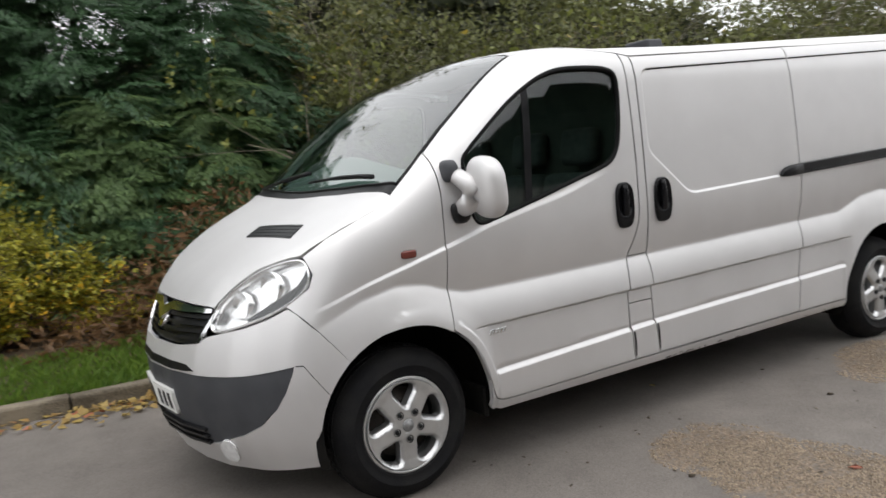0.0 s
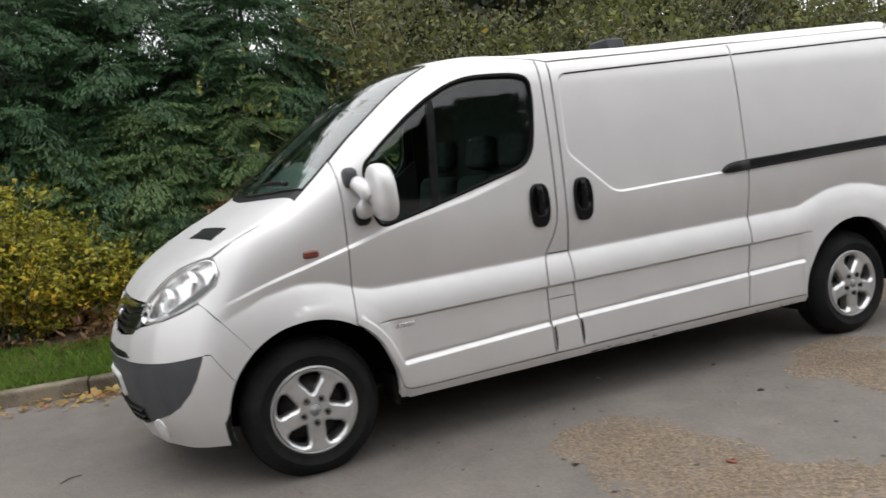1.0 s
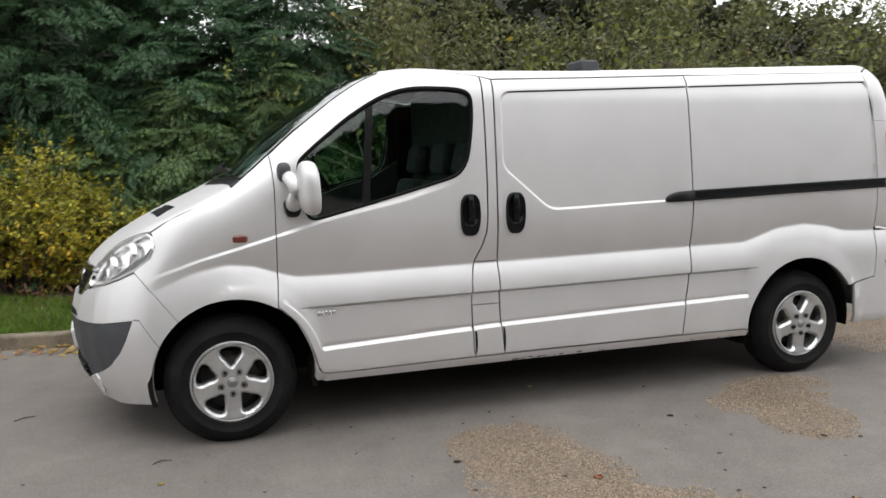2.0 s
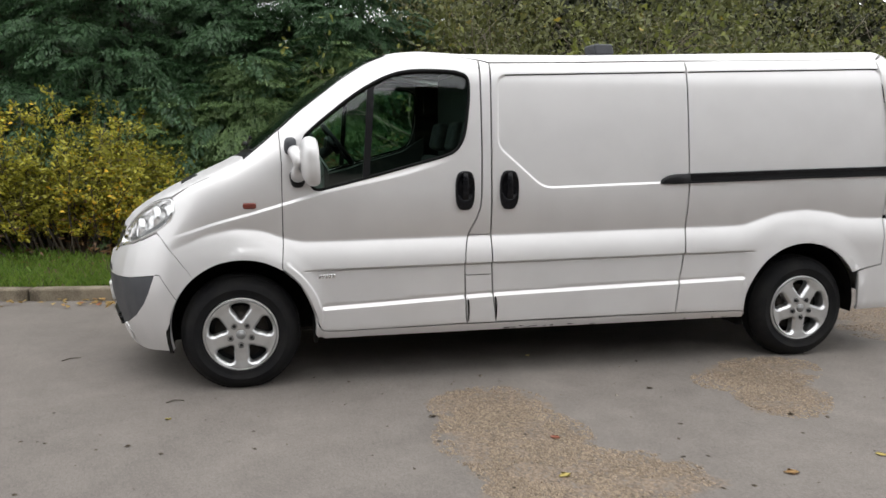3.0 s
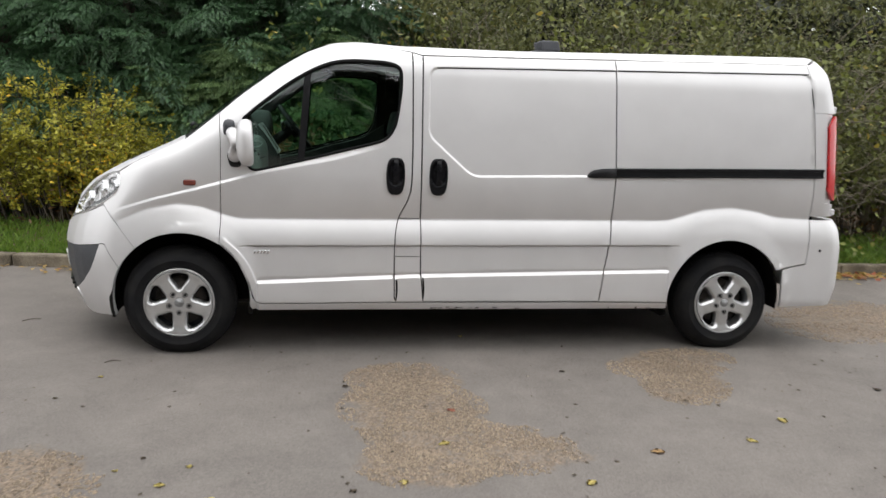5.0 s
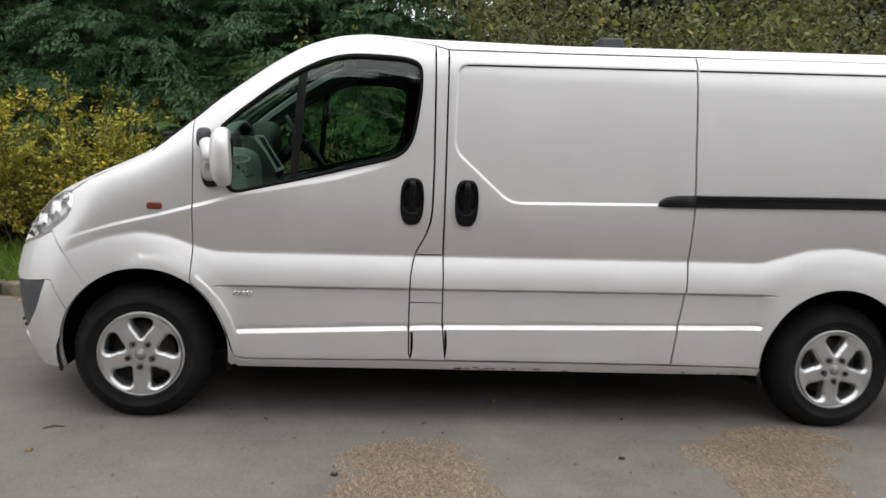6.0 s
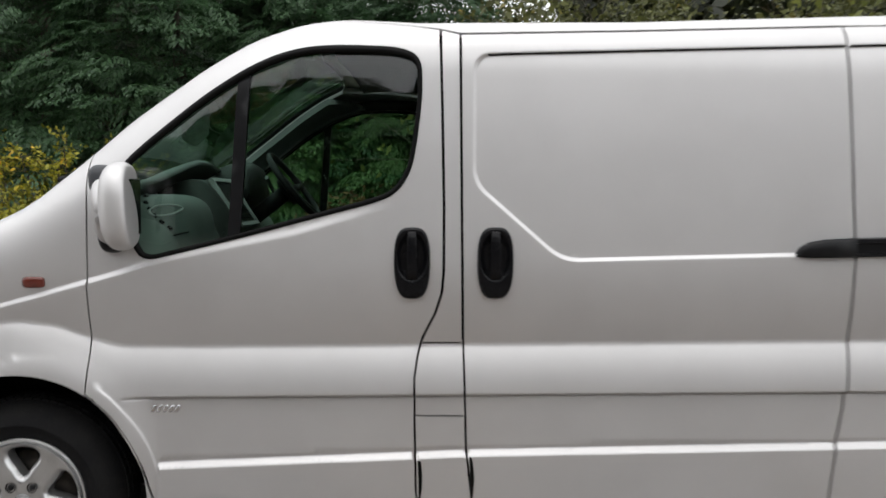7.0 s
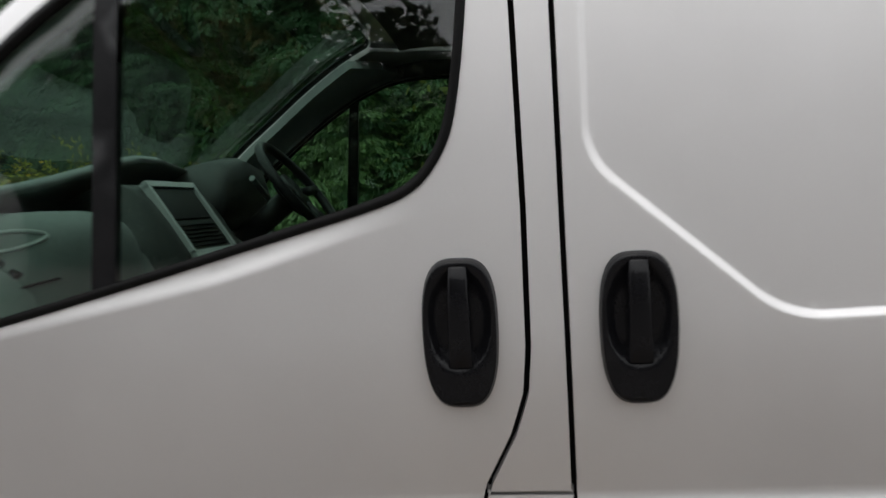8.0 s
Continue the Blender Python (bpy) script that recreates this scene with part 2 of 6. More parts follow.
def step(v, a, b):
    t = np.clip((v - a) / (b - a), 0, 1)
    return t * t * (3 - 2 * t)


def smax(a, b, k):
    h = np.maximum(k - np.abs(a - b), 0) / k
    return np.maximum(a, b) + h * h * k * 0.25


TOP = table([-0.95, -0.83, -0.80, -0.76, -0.70, -0.60, -0.45, -0.30, -0.12, 0.0, 0.107, 0.352, 0.60, 0.75, 0.9, 1.05, 1.3, 2.0, 3.0, 4.0, 4.5],
            [0.45, 0.72, 0.80, 0.87, 0.945, 1.03, 1.12, 1.195, 1.275, 1.34, 1.44, 1.65, 1.82, 1.90, 1.940, 1.950, 1.934, 1.936, 1.962, 1.985, 1.98], 0.035)
CROWN = table([-0.9, -0.6, -0.4, -0.1, 0.1, 0.4, 0.75, 1.0, 1.4, 4.5], [0.16, 0.12, 0.08, 0.05, 0.105, 0.125, 0.11, 0.07, 0.057, 0.042], 0.08)
PLAN = table([0.0, 0.02, 0.05, 0.10, 0.20, 0.30, 0.50, 0.70, 0.95], [0.68, 0.545, 0.435, 0.353, 0.243, 0.170, 0.078, 0.025, 0.0], 0.012)
NOSE = table([0.1, 0.25, 0.35, 0.5, 0.62, 0.7, 0.78, 0.86, 1.0, 1.2, 2.0], [-0.66, -0.74, -0.79, -0.825, -0.835, -0.82, -0.80, -0.77, -0.70, -0.60, -0.2], 0.03)
REAR = table([0.1, 0.3, 0.45, 0.70, 0.86, 0.92, 1.0, 1.6, 1.85, 2.1], [4.30, 4.335, 4.38, 4.385, 4.355, 4.305, 4.295, 4.245, 4.18, 4.03], 0.02)
CREASE = table([-0.9, -0.6, -0.35, -0.17, 0.0, 0.135, 0.245, 0.345, 0.6, 1.3, 2.65, 3.06, 3.2, 3.3, 3.5, 3.68, 3.81, 4.04, 4.4],
               [0.62, 0.71, 0.82, 0.90, 0.934, 0.92, 0.88, 0.853, 0.852, 0.86, 0.877, 0.882, 0.925, 0.955, 0.973, 0.95, 0.915, 0.908, 0.905], 0.02)
SWAGE = table([-0.9, -0.519, -0.385, -0.133, 0.071, 0.246, 0.382, 0.48, 0.911, 1.236, 1.4], [0.68, 0.814, 0.872, 0.957, 1.011, 1.061, 1.10, 1.128, 1.216, 1.312, 1.37], 0.02)


def groove(x):
    return 0.684 + 0.0115 * x


def sill_top(x):
    return 0.468 + 0.045 * np.clip((x - 0.46) / 1.0, 0, 1) + 0.024 * np.clip((x - 1.46), 0, 2)


def pressed(x, z):
    """How far inside the pressed panel's outline a point lies."""
    d = np.minimum(x - 1.472, 4.035 - 0.09 * (z - 1.2) - x)
    top = 1.7785 + 0.0275 * (x - 1.5) - z
    low = z - (1.134 + 0.028 * (x - 1.79))
    diag = ((x - 1.745) * 0.655 + (z - 1.155) * 0.755) + 0.012
    r = -smax(-d, -top, 0.06)
    r = np.minimum(r, low)
    return -smax(-r, -diag, 0.04)


def side(x, z):
    """The near side's y at a place of the elevation."""
    zc = CREASE(x)
    up = z - zc
    above = 0.034 - 0.038 * (1 - (1 - np.clip(up / 0.28, -0.3, 1)) ** 2)
    below = 0.034 * (1 - np.clip(-up / 0.17, -0.3, 1)) ** 2
    y = -smax(-above, -below, 0.007)
    y = y + 0.026 * np.clip((z - 1.2) / 0.62, 0, 1.2) ** 2 + 0.03 * np.clip((z - 1.72) / 0.15, 0, 1.3) ** 2
    mid = step(x, 0.34, 0.46) * (1 - step(x, 3.04, 3.16))
    g = groove(x)
    y = y + mid * (0.024 * step(-(z - g), -0.003, 0.004) + 0.010 * np.exp(-((z - g + 0.001) / 0.0045) ** 2))
    s = sill_top(x)
    t = step(x, 0.452, 0.468) * (1 - step(x, 3.072, 3.088))
    y = y - t * (0.014 * step(-(z - s), -0.006, 0.012) - 0.004 * np.exp(-((z - s - 0.010) / 0.005) ** 2))
    y = y + 0.03 * np.clip((0.37 - z) / 0.09, 0, 2) ** 2
    w = SWAGE(x)
    fade = step(x, -0.75, -0.5) * (1 - step(x, 0.95, 1.28))
    y = y + fade * (0.013 - 0.006 * step(x, 0.3, 0.6)) * step(z - w, -0.010, 0.012 + 0.010 * step(x, 0.3, 0.6)) * (1 - 0.5 * step(z - w, 0.1, 0.4))
    y = y + 0.009 * step(pressed(x, z), -0.005, 0.009)
    for cx, cz in ((0.02, 0.363), (3.488, 0.362)):
        r = np.hypot(x - cx, z - cz)
        y = y - 0.010 * (1 - step(r, 0.39, 0.52)) * step(z, 0.3, 0.55)
        lip = step(x, 0.22, 0.30) * (1 - step(x, 0.46, 0.5)) if cx < 1 else step(x, 3.80, 3.86)
        y = y - 0.005 * lip * (1 - step(r, 0.438, 0.450)) * step(z, 0.30, 0.36)
    return y


def body(x, y, z):
    """Below nought inside the van."""
    q = MID - np.abs(y - MID)
    a = side(x, z) - q
    u = np.clip(1 - q / MID, 0, 1.2)
    slope = (TOP(x + 0.01) - TOP(x - 0.01)) / 0.02
    b = (z - (TOP(x) - CROWN(x) * (0.55 * u ** 2 + 0.45 * u ** 5))) / np.sqrt(1 + slope ** 2)
    k = 0.085 + 0.06 * (1 - step(x, -0.1, 0.5)) + 0.06 * step(x, 0.0, 0.3) * (1 - step(x, 0.6, 1.1))
    f = smax(a, b, k)
    pq = (PLAN(np.maximum(q, 0) + 0.005) - PLAN(np.maximum(q - 0.005, 0))) / 0.01
    c = (NOSE(z) + PLAN(np.maximum(q, 0)) - x) / np.sqrt(1 + pq ** 2)
    f = smax(f, c, 0.05)
    d = x - REAR(z) + 0.07 * u ** 4
    return smax(f, d, 0.10)


def solve(o, d, far, near, n=34):
    """The first place at which rays from outside meet the body; far to near along d from o."""
    rr = np.linspace(far, near, n)
    hit = np.full(len(o), near)
    out = np.full(len(o), far)
    done = np.zeros(len(o), bool)
    for i in range(n):
        p = o + d * rr[i]
        inside = (body(p[:, 0], p[:, 1], p[:, 2]) < 0) & ~done
        hit[inside] = rr[i]
        out[inside] = rr[max(i - 1, 0)]
        done |= inside
    for _ in range(17):
        m = (hit + out) / 2
        p = o + d * m[:, None]
        ins = body(p[:, 0], p[:, 1], p[:, 2]) < 0
        hit = np.where(ins, m, hit)
        out = np.where(ins, out, m)
    return o + d * hit[:, None]


def gradient(p, e=0.002):
    g = np.stack([body(*(p + e * np.eye(3)[i]).T) - body(*(p - e * np.eye(3)[i]).T) for i in range(3)], 1)
    return g / np.maximum(np.linalg.norm(g, axis=1, keepdims=True), 1e-9)


AX = 0.9            # height of the axis for flank and roof panels


def lift_flank(P):
    """(x, angle round the long axis) to the surface."""
    P = np.asarray(P, float)
    o = np.stack([P[:, 0], np.full(len(P), MID), np.full(len(P), AX)], 1)
    a = P[:, 1]
    return solve(o, np.stack([0 * a, -np.cos(a), np.sin(a)], 1), 1.7, 0.03)


def lift_nose(P):
    """(angle round an upright axis in the cab, height) to the surface."""
    P = np.asarray(P, float)
    o = np.stack([np.full(len(P), 0.3), np.full(len(P), MID), P[:, 1]], 1)
    a = P[:, 0]
    return solve(o, np.stack([-np.cos(a), -np.sin(a), 0 * a], 1), 1.7, 0.1)


def lift_tail(P):
    P = np.asarray(P, float)
    o = np.stack([np.full(len(P), 3.6), np.full(len(P), MID), P[:, 1]], 1)
    a = P[:, 0]
    return solve(o, np.stack([np.cos(a), -np.sin(a), 0 * a], 1), 1.5, 0.05)


def lift_top(P):
    P = np.asarray(P, float)
    o = np.stack([P[:, 0], P[:, 1], 0 * P[:, 0]], 1)
    return solve(o, np.tile((0.0, 0.0, 1.0), (len(P), 1)), 2.3, 0.5)


def on_side(pts):
    """Elevation points (x, z) of the near side as points in space."""
    P = np.asarray(pts, float)
    o = np.stack([P[:, 0], 0 * P[:, 0], P[:, 1]], 1)
    return solve(o, np.tile((0.0, 1.0, 0.0), (len(P), 1)), -0.3, 0.9, 56)


def to_flank(p):
    return np.stack([p[:, 0], np.arctan2(p[:, 2] - AX, MID - p[:, 1])], 1)


def to_nose(p):
    return np.stack([np.arctan2(MID - p[:, 1], 0.3 - p[:, 0]), p[:, 2]], 1)


def to_tail(p):
    return np.stack([np.arctan2(MID - p[:, 1], p[:, 0] - 3.6), p[:, 2]], 1)


def dense(pts, gap):
    """A polyline with points no further apart than gap."""
    pts = np.asarray(pts, float)
    out = []
    for a, b in zip(pts, pts[1:]):
        n = max(1, int(np.ceil(np.linalg.norm(b - a) / gap)))
        out += [a + (b - a) * k / n for k in range(n)]
    return np.array(out + [pts[-1]])


def rounded(pts, times=2, closed=True):
    """Corner cutting, for soft outlines."""
    pts = np.asarray(pts, float)
    for _ in range(times):
        nxt = np.roll(pts, -1, 0)
        if closed:
            pts = np.stack([0.75 * pts + 0.25 * nxt, 0.25 * pts + 0.75 * nxt], 1).reshape(-1, pts.shape[1])
        else:
            a, b = pts[:-1], pts[1:]
            m = np.stack([0.75 * a + 0.25 * b, 0.25 * a + 0.75 * b], 1).reshape(-1, pts.shape[1])
            pts = np.concatenate((pts[:1], m[1:-1], pts[-1:]))
    return pts


def inside_poly(p, poly):
    x, y = p[:, 0], p[:, 1]
    r = np.zeros(len(p), bool)
    for (x0, y0), (x1, y1) in zip(poly, np.roll(poly, -1, 0)):
        if y0 == y1:
            continue
        r ^= ((y0 > y) != (y1 > y)) & (x < (x1 - x0) * (y - y0) / (y1 - y0) + x0)
    return r


def edge_distance(p, poly):
    d = np.full(len(p), 1e9)
    for a, b in zip(poly, np.roll(poly, -1, 0)):
        e = b - a
        t = np.clip(((p - a) @ e) / max(e @ e, 1e-12), 0, 1)
        d = np.minimum(d, np.linalg.norm(p - a - t[:, None] * e, axis=1))
    return d


def inset(poly, by):
    """A closed outline moved inwards."""
    if not by:
        return poly
    prev, nxt = np.roll(poly, 1, 0), np.roll(poly, -1, 0)
    area = np.sum(poly[:, 0] * nxt[:, 1] - nxt[:, 0] * poly[:, 1])
    t = (nxt - prev)
    t = t / np.maximum(np.linalg.norm(t, axis=1, keepdims=True), 1e-9)
    n = np.stack([-t[:, 1], t[:, 0]], 1) * (1 if area > 0 else -1)
    return poly + n * by


def cut(outline, lift, grid=0.02, holes=(), lines=(), gap=0.0045, flange=0.02, sink=0.0, aspect=1.0, hole_gap=0.0):
    """A panel of the body inside an outline of the lift's plane, with a folded rim. Returns points, faces and corner normals."""
    from mathutils.geometry import delaunay_2d_cdt
    S = np.array((1.0, aspect))
    close = lambda o: dense(np.concatenate((o, o[:1])), grid * 0.8)[:-1]
    loops = [inset(close(np.asarray(outline, float) * S), gap)] + [inset(close(np.asarray(h, float) * S), -hole_gap) for h in holes]
    lo, hi = loops[0].min(0), loops[0].max(0)
    gx, gy = np.meshgrid(np.arange(lo[0], hi[0], grid), np.arange(lo[1], hi[1], grid))
    pts = [np.stack([gx.ravel(), gy.ravel()], 1)]
    pts += [np.asarray(q, float) * S for q in lines]
    pts = np.concatenate(pts)
    pts = pts[((pts >= lo) & (pts <= hi)).all(1)]
    ok = inside_poly(pts, loops[0])
    for h in loops[1:]:
        ok &= ~inside_poly(pts, h)
    pts = pts[ok]
    for h in loops:
        pts = pts[edge_distance(pts, h) > grid * 0.3]
    vs, es = [], []
    for h in loops:
        k = len(vs)
        vs += [Vector(v) for v in h]
        es += [(k + i, k + (i + 1) % len(h)) for i in range(len(h))]
    vs += [Vector(v) for v in pts]
    ov, oe, of, _, _, _ = delaunay_2d_cdt(vs, es, [], 0, 1e-6)
    v2 = np.array([tuple(v) for v in ov])
    tri = np.array([tuple(f) for f in of])
    c = v2[tri].mean(1)
    ok = inside_poly(c, loops[0])
    for h in loops[1:]:
        ok &= ~inside_poly(c, h)
    tri = tri[ok]
    p = lift(v2 / S)
    nrm = gradient(p)
    p = p - nrm * sink
    fn = np.cross(p[tri[:, 1]] - p[tri[:, 0]], p[tri[:, 2]] - p[tri[:, 0]])
    flip = np.einsum("ij,ij->i", fn, nrm[tri].mean(1)) < 0
    tri[flip] = tri[flip][:, ::-1]
    faces = [tuple(t) for t in tri]
    normals = [nrm[i] for t in faces for i in t]
    verts = list(p)
    if flange:
        seen = {}
        for t in faces:
            for a, b in zip(t, t[1:] + t[:1]):
                seen[(a, b)] = 1
        rim = [(a, b) for a, b in seen if (b, a) not in seen]
        top, low = {}, {}
        for i in {i for e in rim for i in e}:
            top[i] = len(verts)
            verts.append(p[i])
            low[i] = len(verts)
            verts.append(p[i] - nrm[i] * flange)
        for a, b in rim:
            faces.append((top[b], top[a], low[a], low[b]))
            normals += [(0, 0, 0)] * 4
    return np.array(verts), faces, np.array(normals)


def mirrored(shape):
    v, f, n = shape
    v, n = v.copy(), n.copy()
    v[:, 1] = 2 * MID - v[:, 1]
    n[:, 1] *= -1
    nf, nn, k = [], [], 0
    for t in f:
        nf.append(tuple(reversed(t)))
        nn += list(n[k:k + len(t)][::-1])
        k += len(t)
    return v, nf, np.array(nn)


def panel(name, shape, mat, parent, label="", both=False):
    ob = link_mesh(name, shape[0], shape[1], mat, parent, label, shape[2])
    if both:
        link_mesh(name, *mirrored(shape)[:2], mat, parent, label, mirrored(shape)[2])
    return ob


def joined(a, b):
    k = len(a[0])
    return np.concatenate((a[0], b[0])), list(a[1]) + [tuple(i + k for i in f) for f in b[1]], np.concatenate((a[2], b[2]))


# ---- ground, kerb and verge ----
def kerb_line(x):
    """The kerb's foot: straight behind the van, bending away ahead of it."""
    return 2.78 + 0.14 * np.clip(-0.6 - x, 0, 40) ** 1.35 * 0.9


# brown gritty patches: x, y, half lengths, turn
PATCHES = ((1.30, -0.50, 0.30, 0.30, 0), (1.30, -0.95, 0.35, 0.42, 0), (1.50, -1.40, 0.46, 0.32, -25), (1.27, -1.62, 0.28, 0.24, 0),
           (3.02, -0.25, 0.44, 0.26, 22), (2.92, -0.62, 0.24, 0.36, -22), (-0.42, -1.74, 0.36, 0.34, 0), (5.0, 0.85, 0.80, 0.50, 38))


def speckled(n, l, g, base):
    """Aggregate specks and broad stains over a base colour."""
    v = n.new("ShaderNodeTexVoronoi")
    v.inputs["Scale"].default_value = 170
    l.new(g.outputs["Position"], v.inputs["Vector"])
    st = n.new("ShaderNodeTexNoise")
    st.inputs["Scale"].default_value = 0.9
    st.inputs["Detail"].default_value = 7
    st.inputs["Roughness"].default_value = 0.62
    st.inputs["Distortion"].default_value = 0.6
    l.new(g.outputs["Position"], st.inputs["Vector"])
    sep = n.new("ShaderNodeSeparateColor")
    l.new(v.outputs["Color"], sep.inputs[0])
    fine = n.new("ShaderNodeMapRange")
    fine.inputs["To Min"].default_value = 0.82
    fine.inputs["To Max"].default_value = 1.18
    l.new(sep.outputs[0], fine.inputs["Value"])
    wide = n.new("ShaderNodeMapRange")
    wide.inputs["From Min"].default_value = 0.3
    wide.inputs["From Max"].default_value = 0.7
    wide.inputs["To Min"].default_value = 0.84
    wide.inputs["To Max"].default_value = 1.16
    l.new(st.outputs["Fac"], wide.inputs["Value"])
    m = n.new("ShaderNodeMath")
    m.operation = "MULTIPLY"
    l.new(fine.outputs[0], m.inputs[0])
    l.new(wide.outputs[0], m.inputs[1])
    out = n.new("ShaderNodeVectorMath")
    out.operation = "SCALE"
    l.new(base, out.inputs[0])
    l.new(m.outputs[0], out.inputs["Scale"])
    return out.outputs[0]


def asphalt():
    """Worn grey asphalt with brown gritty patches at their places."""
    m = material("worn_asphalt", (0.136, 0.120, 0.107), 0.85, 0, (0.167, 0.149, 0.133), 5.0, 60, contrast=(0.25, 0.75), bump=0.35, bump_scale=260)
    n, l = m.node_tree.nodes, m.node_tree.links
    b = n["Principled BSDF"]
    base = b.inputs["Base Color"].links[0].from_socket
    g = n.new("ShaderNodeNewGeometry")
    warp = n.new("ShaderNodeTexNoise")
    warp.inputs["Scale"].default_value = 3.2
    warp.inputs["Detail"].default_value = 9
    warp.inputs["Roughness"].default_value = 0.72
    l.new(g.outputs["Position"], warp.inputs["Vector"])
    total = None
    for x, y, rx, ry, turn in PATCHES:
        mp = n.new("ShaderNodeMapping")
        mp.vector_type = "TEXTURE"
        mp.inputs["Location"].default_value = (x, y, 0)
        mp.inputs["Rotation"].default_value = (0, 0, radians(turn))
        mp.inputs["Scale"].default_value = (rx, ry, 1)
        l.new(g.outputs["Position"], mp.inputs["Vector"])
        d = n.new("ShaderNodeVectorMath")
        d.operation = "LENGTH"
        l.new(mp.outputs[0], d.inputs[0])
        if total is None:
            total = d.outputs["Value"]
        else:
            k = n.new("ShaderNodeMath")
            k.operation = "MINIMUM"
            l.new(total, k.inputs[0])
            l.new(d.outputs["Value"], k.inputs[1])
            total = k.outputs[0]
    a = n.new("ShaderNodeMath")
    a.operation = "MULTIPLY_ADD"
    l.new(warp.outputs["Fac"], a.inputs[0])
    a.inputs[1].default_value = 1.7
    l.new(total, a.inputs[2])
    r = n.new("ShaderNodeMapRange")
    r.inputs["From Min"].default_value = 1.92
    r.inputs["From Max"].default_value = 1.70
    l.new(a.outputs[0], r.inputs["Value"])
    total = r.outputs[0]
    # pale aggregate, dark specks and broad stains in the tarmac
    base = speckled(n, l, g, base)
    grit = n.new("ShaderNodeTexVoronoi")
    grit.inputs["Scale"].default_value = 105
    l.new(g.outputs["Position"], grit.inputs["Vector"])
    ramp = n.new("ShaderNodeValToRGB")
    ramp.color_ramp.elements[0].color = (0.050, 0.037, 0.026, 1)
    ramp.color_ramp.elements[1].color = (0.29, 0.218, 0.155, 1)
    l.new(grit.outputs["Color"], ramp.inputs[0])
    some = n.new("ShaderNodeTexNoise")
    some.inputs["Scale"].default_value = 45
    some.inputs["Detail"].default_value = 4
    l.new(g.outputs["Position"], some.inputs["Vector"])
    cover = n.new("ShaderNodeMapRange")
    cover.inputs["From Min"].default_value = 0.30
    cover.inputs["From Max"].default_value = 0.50
    l.new(some.outputs["Fac"], cover.inputs["Value"])
    f = n.new("ShaderNodeMath")
    f.operation = "MULTIPLY"
    l.new(total, f.inputs[0])
    l.new(cover.outputs[0], f.inputs[1])
    c = n.new("ShaderNodeMix")
    c.data_type = "RGBA"
    l.new(f.outputs[0], c.inputs["Factor"])
    l.new(base, c.inputs["A"])
    l.new(ramp.outputs[0], c.inputs["B"])
    l.new(c.outputs["Result"], b.inputs["Base Color"])
    return m


ASPHALT = asphalt()
bm = bmesh.new()
bmesh.ops.create_grid(bm, x_segments=8, y_segments=8, size=250)
ground = part("ground", bm, ASPHALT)
tagged(ground, "worn grey asphalt with brown gritty patches", "ground", kind="structure")

# kerb stones along the verge
kerb = tagged(new("kerb"), "weathered concrete kerb stones between asphalt and grass", "kerb", kind="structure")
xs = [-12.0]
while xs[-1] < 14:
    xs.append(xs[-1] + 0.915)
for k, (x0, x1) in enumerate(zip(xs, xs[1:])):
    y0, y1 = float(kerb_line(x0)), float(kerb_line(x1))
    a = math.atan2(y1 - y0, x1 - x0)
    L = math.hypot(x1 - x0, y1 - y0)
    bm = bmesh.new()
    box(bm, (0.006, 0, -0.05), (L - 0.006, 0.13, 0.105 + random.uniform(-0.006, 0.006)), 0.018, 2,
        pose(x0, y0, 0, random.uniform(-1, 1), random.uniform(-0.4, 0.4), math.degrees(a)))
    part("kerb_stone", bm, KERB, kerb, smooth=False)

# verge: soil under grass, rising a little towards the hedge
nx, ny = 140, 40
vv, ff = [], []
for j in range(ny):
    for i in range(nx):
        x = -40 + 80 * i / (nx - 1)
        u = j / (ny - 1)
        y = float(kerb_line(x)) + 0.12 + 60 * u ** 2.5
        d = y - float(kerb_line(x)) - 0.12
        vv.append((x, y, 0.075 + 0.10 * min(d, 3) + 0.05 * noise.noise((x * 0.9, y * 0.9, 0)) * min(d * 2, 1)))
for j in range(ny - 1):
    for i in range(nx - 1):
        a = j * nx + i
        ff.append((a, a + 1, a + nx + 1, a + nx))
verge = link_mesh("verge", vv, ff, SOIL)
tagged(verge, "dark soil bank with leaf litter under the hedge", "bank", kind="structure")


# ---- the van ----
van = thing("van", "silver panel van with black handles and alloy wheels, parked on asphalt", "van", (0, 0, -0.015))
van.scale = (0.9957, 1, 1)

ARCH_F, ARCH_R = (0.02, 0.363, 0.40), (3.488, 0.362, 0.397)


def arch(c, a0, a1, n=24):
    return [(c[0] + c[2] * math.cos(a), c[1] + c[2] * math.sin(a)) for a in np.linspace(radians(a0), radians(a1), n)]


def flank(pts):
    return to_flank(on_side(pts))


def top3(pts):
    return lift_top(np.asarray(pts, float))


# seams in elevation
SEAM_DOOR_F = [(0.238, 0.706), (0.246, 0.837), (0.246, 1.063), (0.248, 1.287), (0.244, 1.36)]
SEAM_DOOR_R = [(1.302, 0.345), (1.292, 0.381), (1.287, 0.60), (1.287, 0.76), (1.297, 0.83), (1.312, 0.885), (1.352, 0.965), (1.373, 1.03), (1.379, 1.10), (1.379, 1.311), (1.373, 1.6), (1.366, 1.86)]
SEAM_SLIDE_L = [(1.472, 0.347), (1.452, 0.526), (1.441, 0.867), (1.435, 1.313), (1.429, 1.846)]
SEAM_SLIDE_R = [(2.618, 0.349), (2.642, 0.539), (2.663, 0.659), (2.675, 0.874), (2.675, 1.144), (2.675, 1.213), (2.655, 1.6), (2.641, 1.876)]
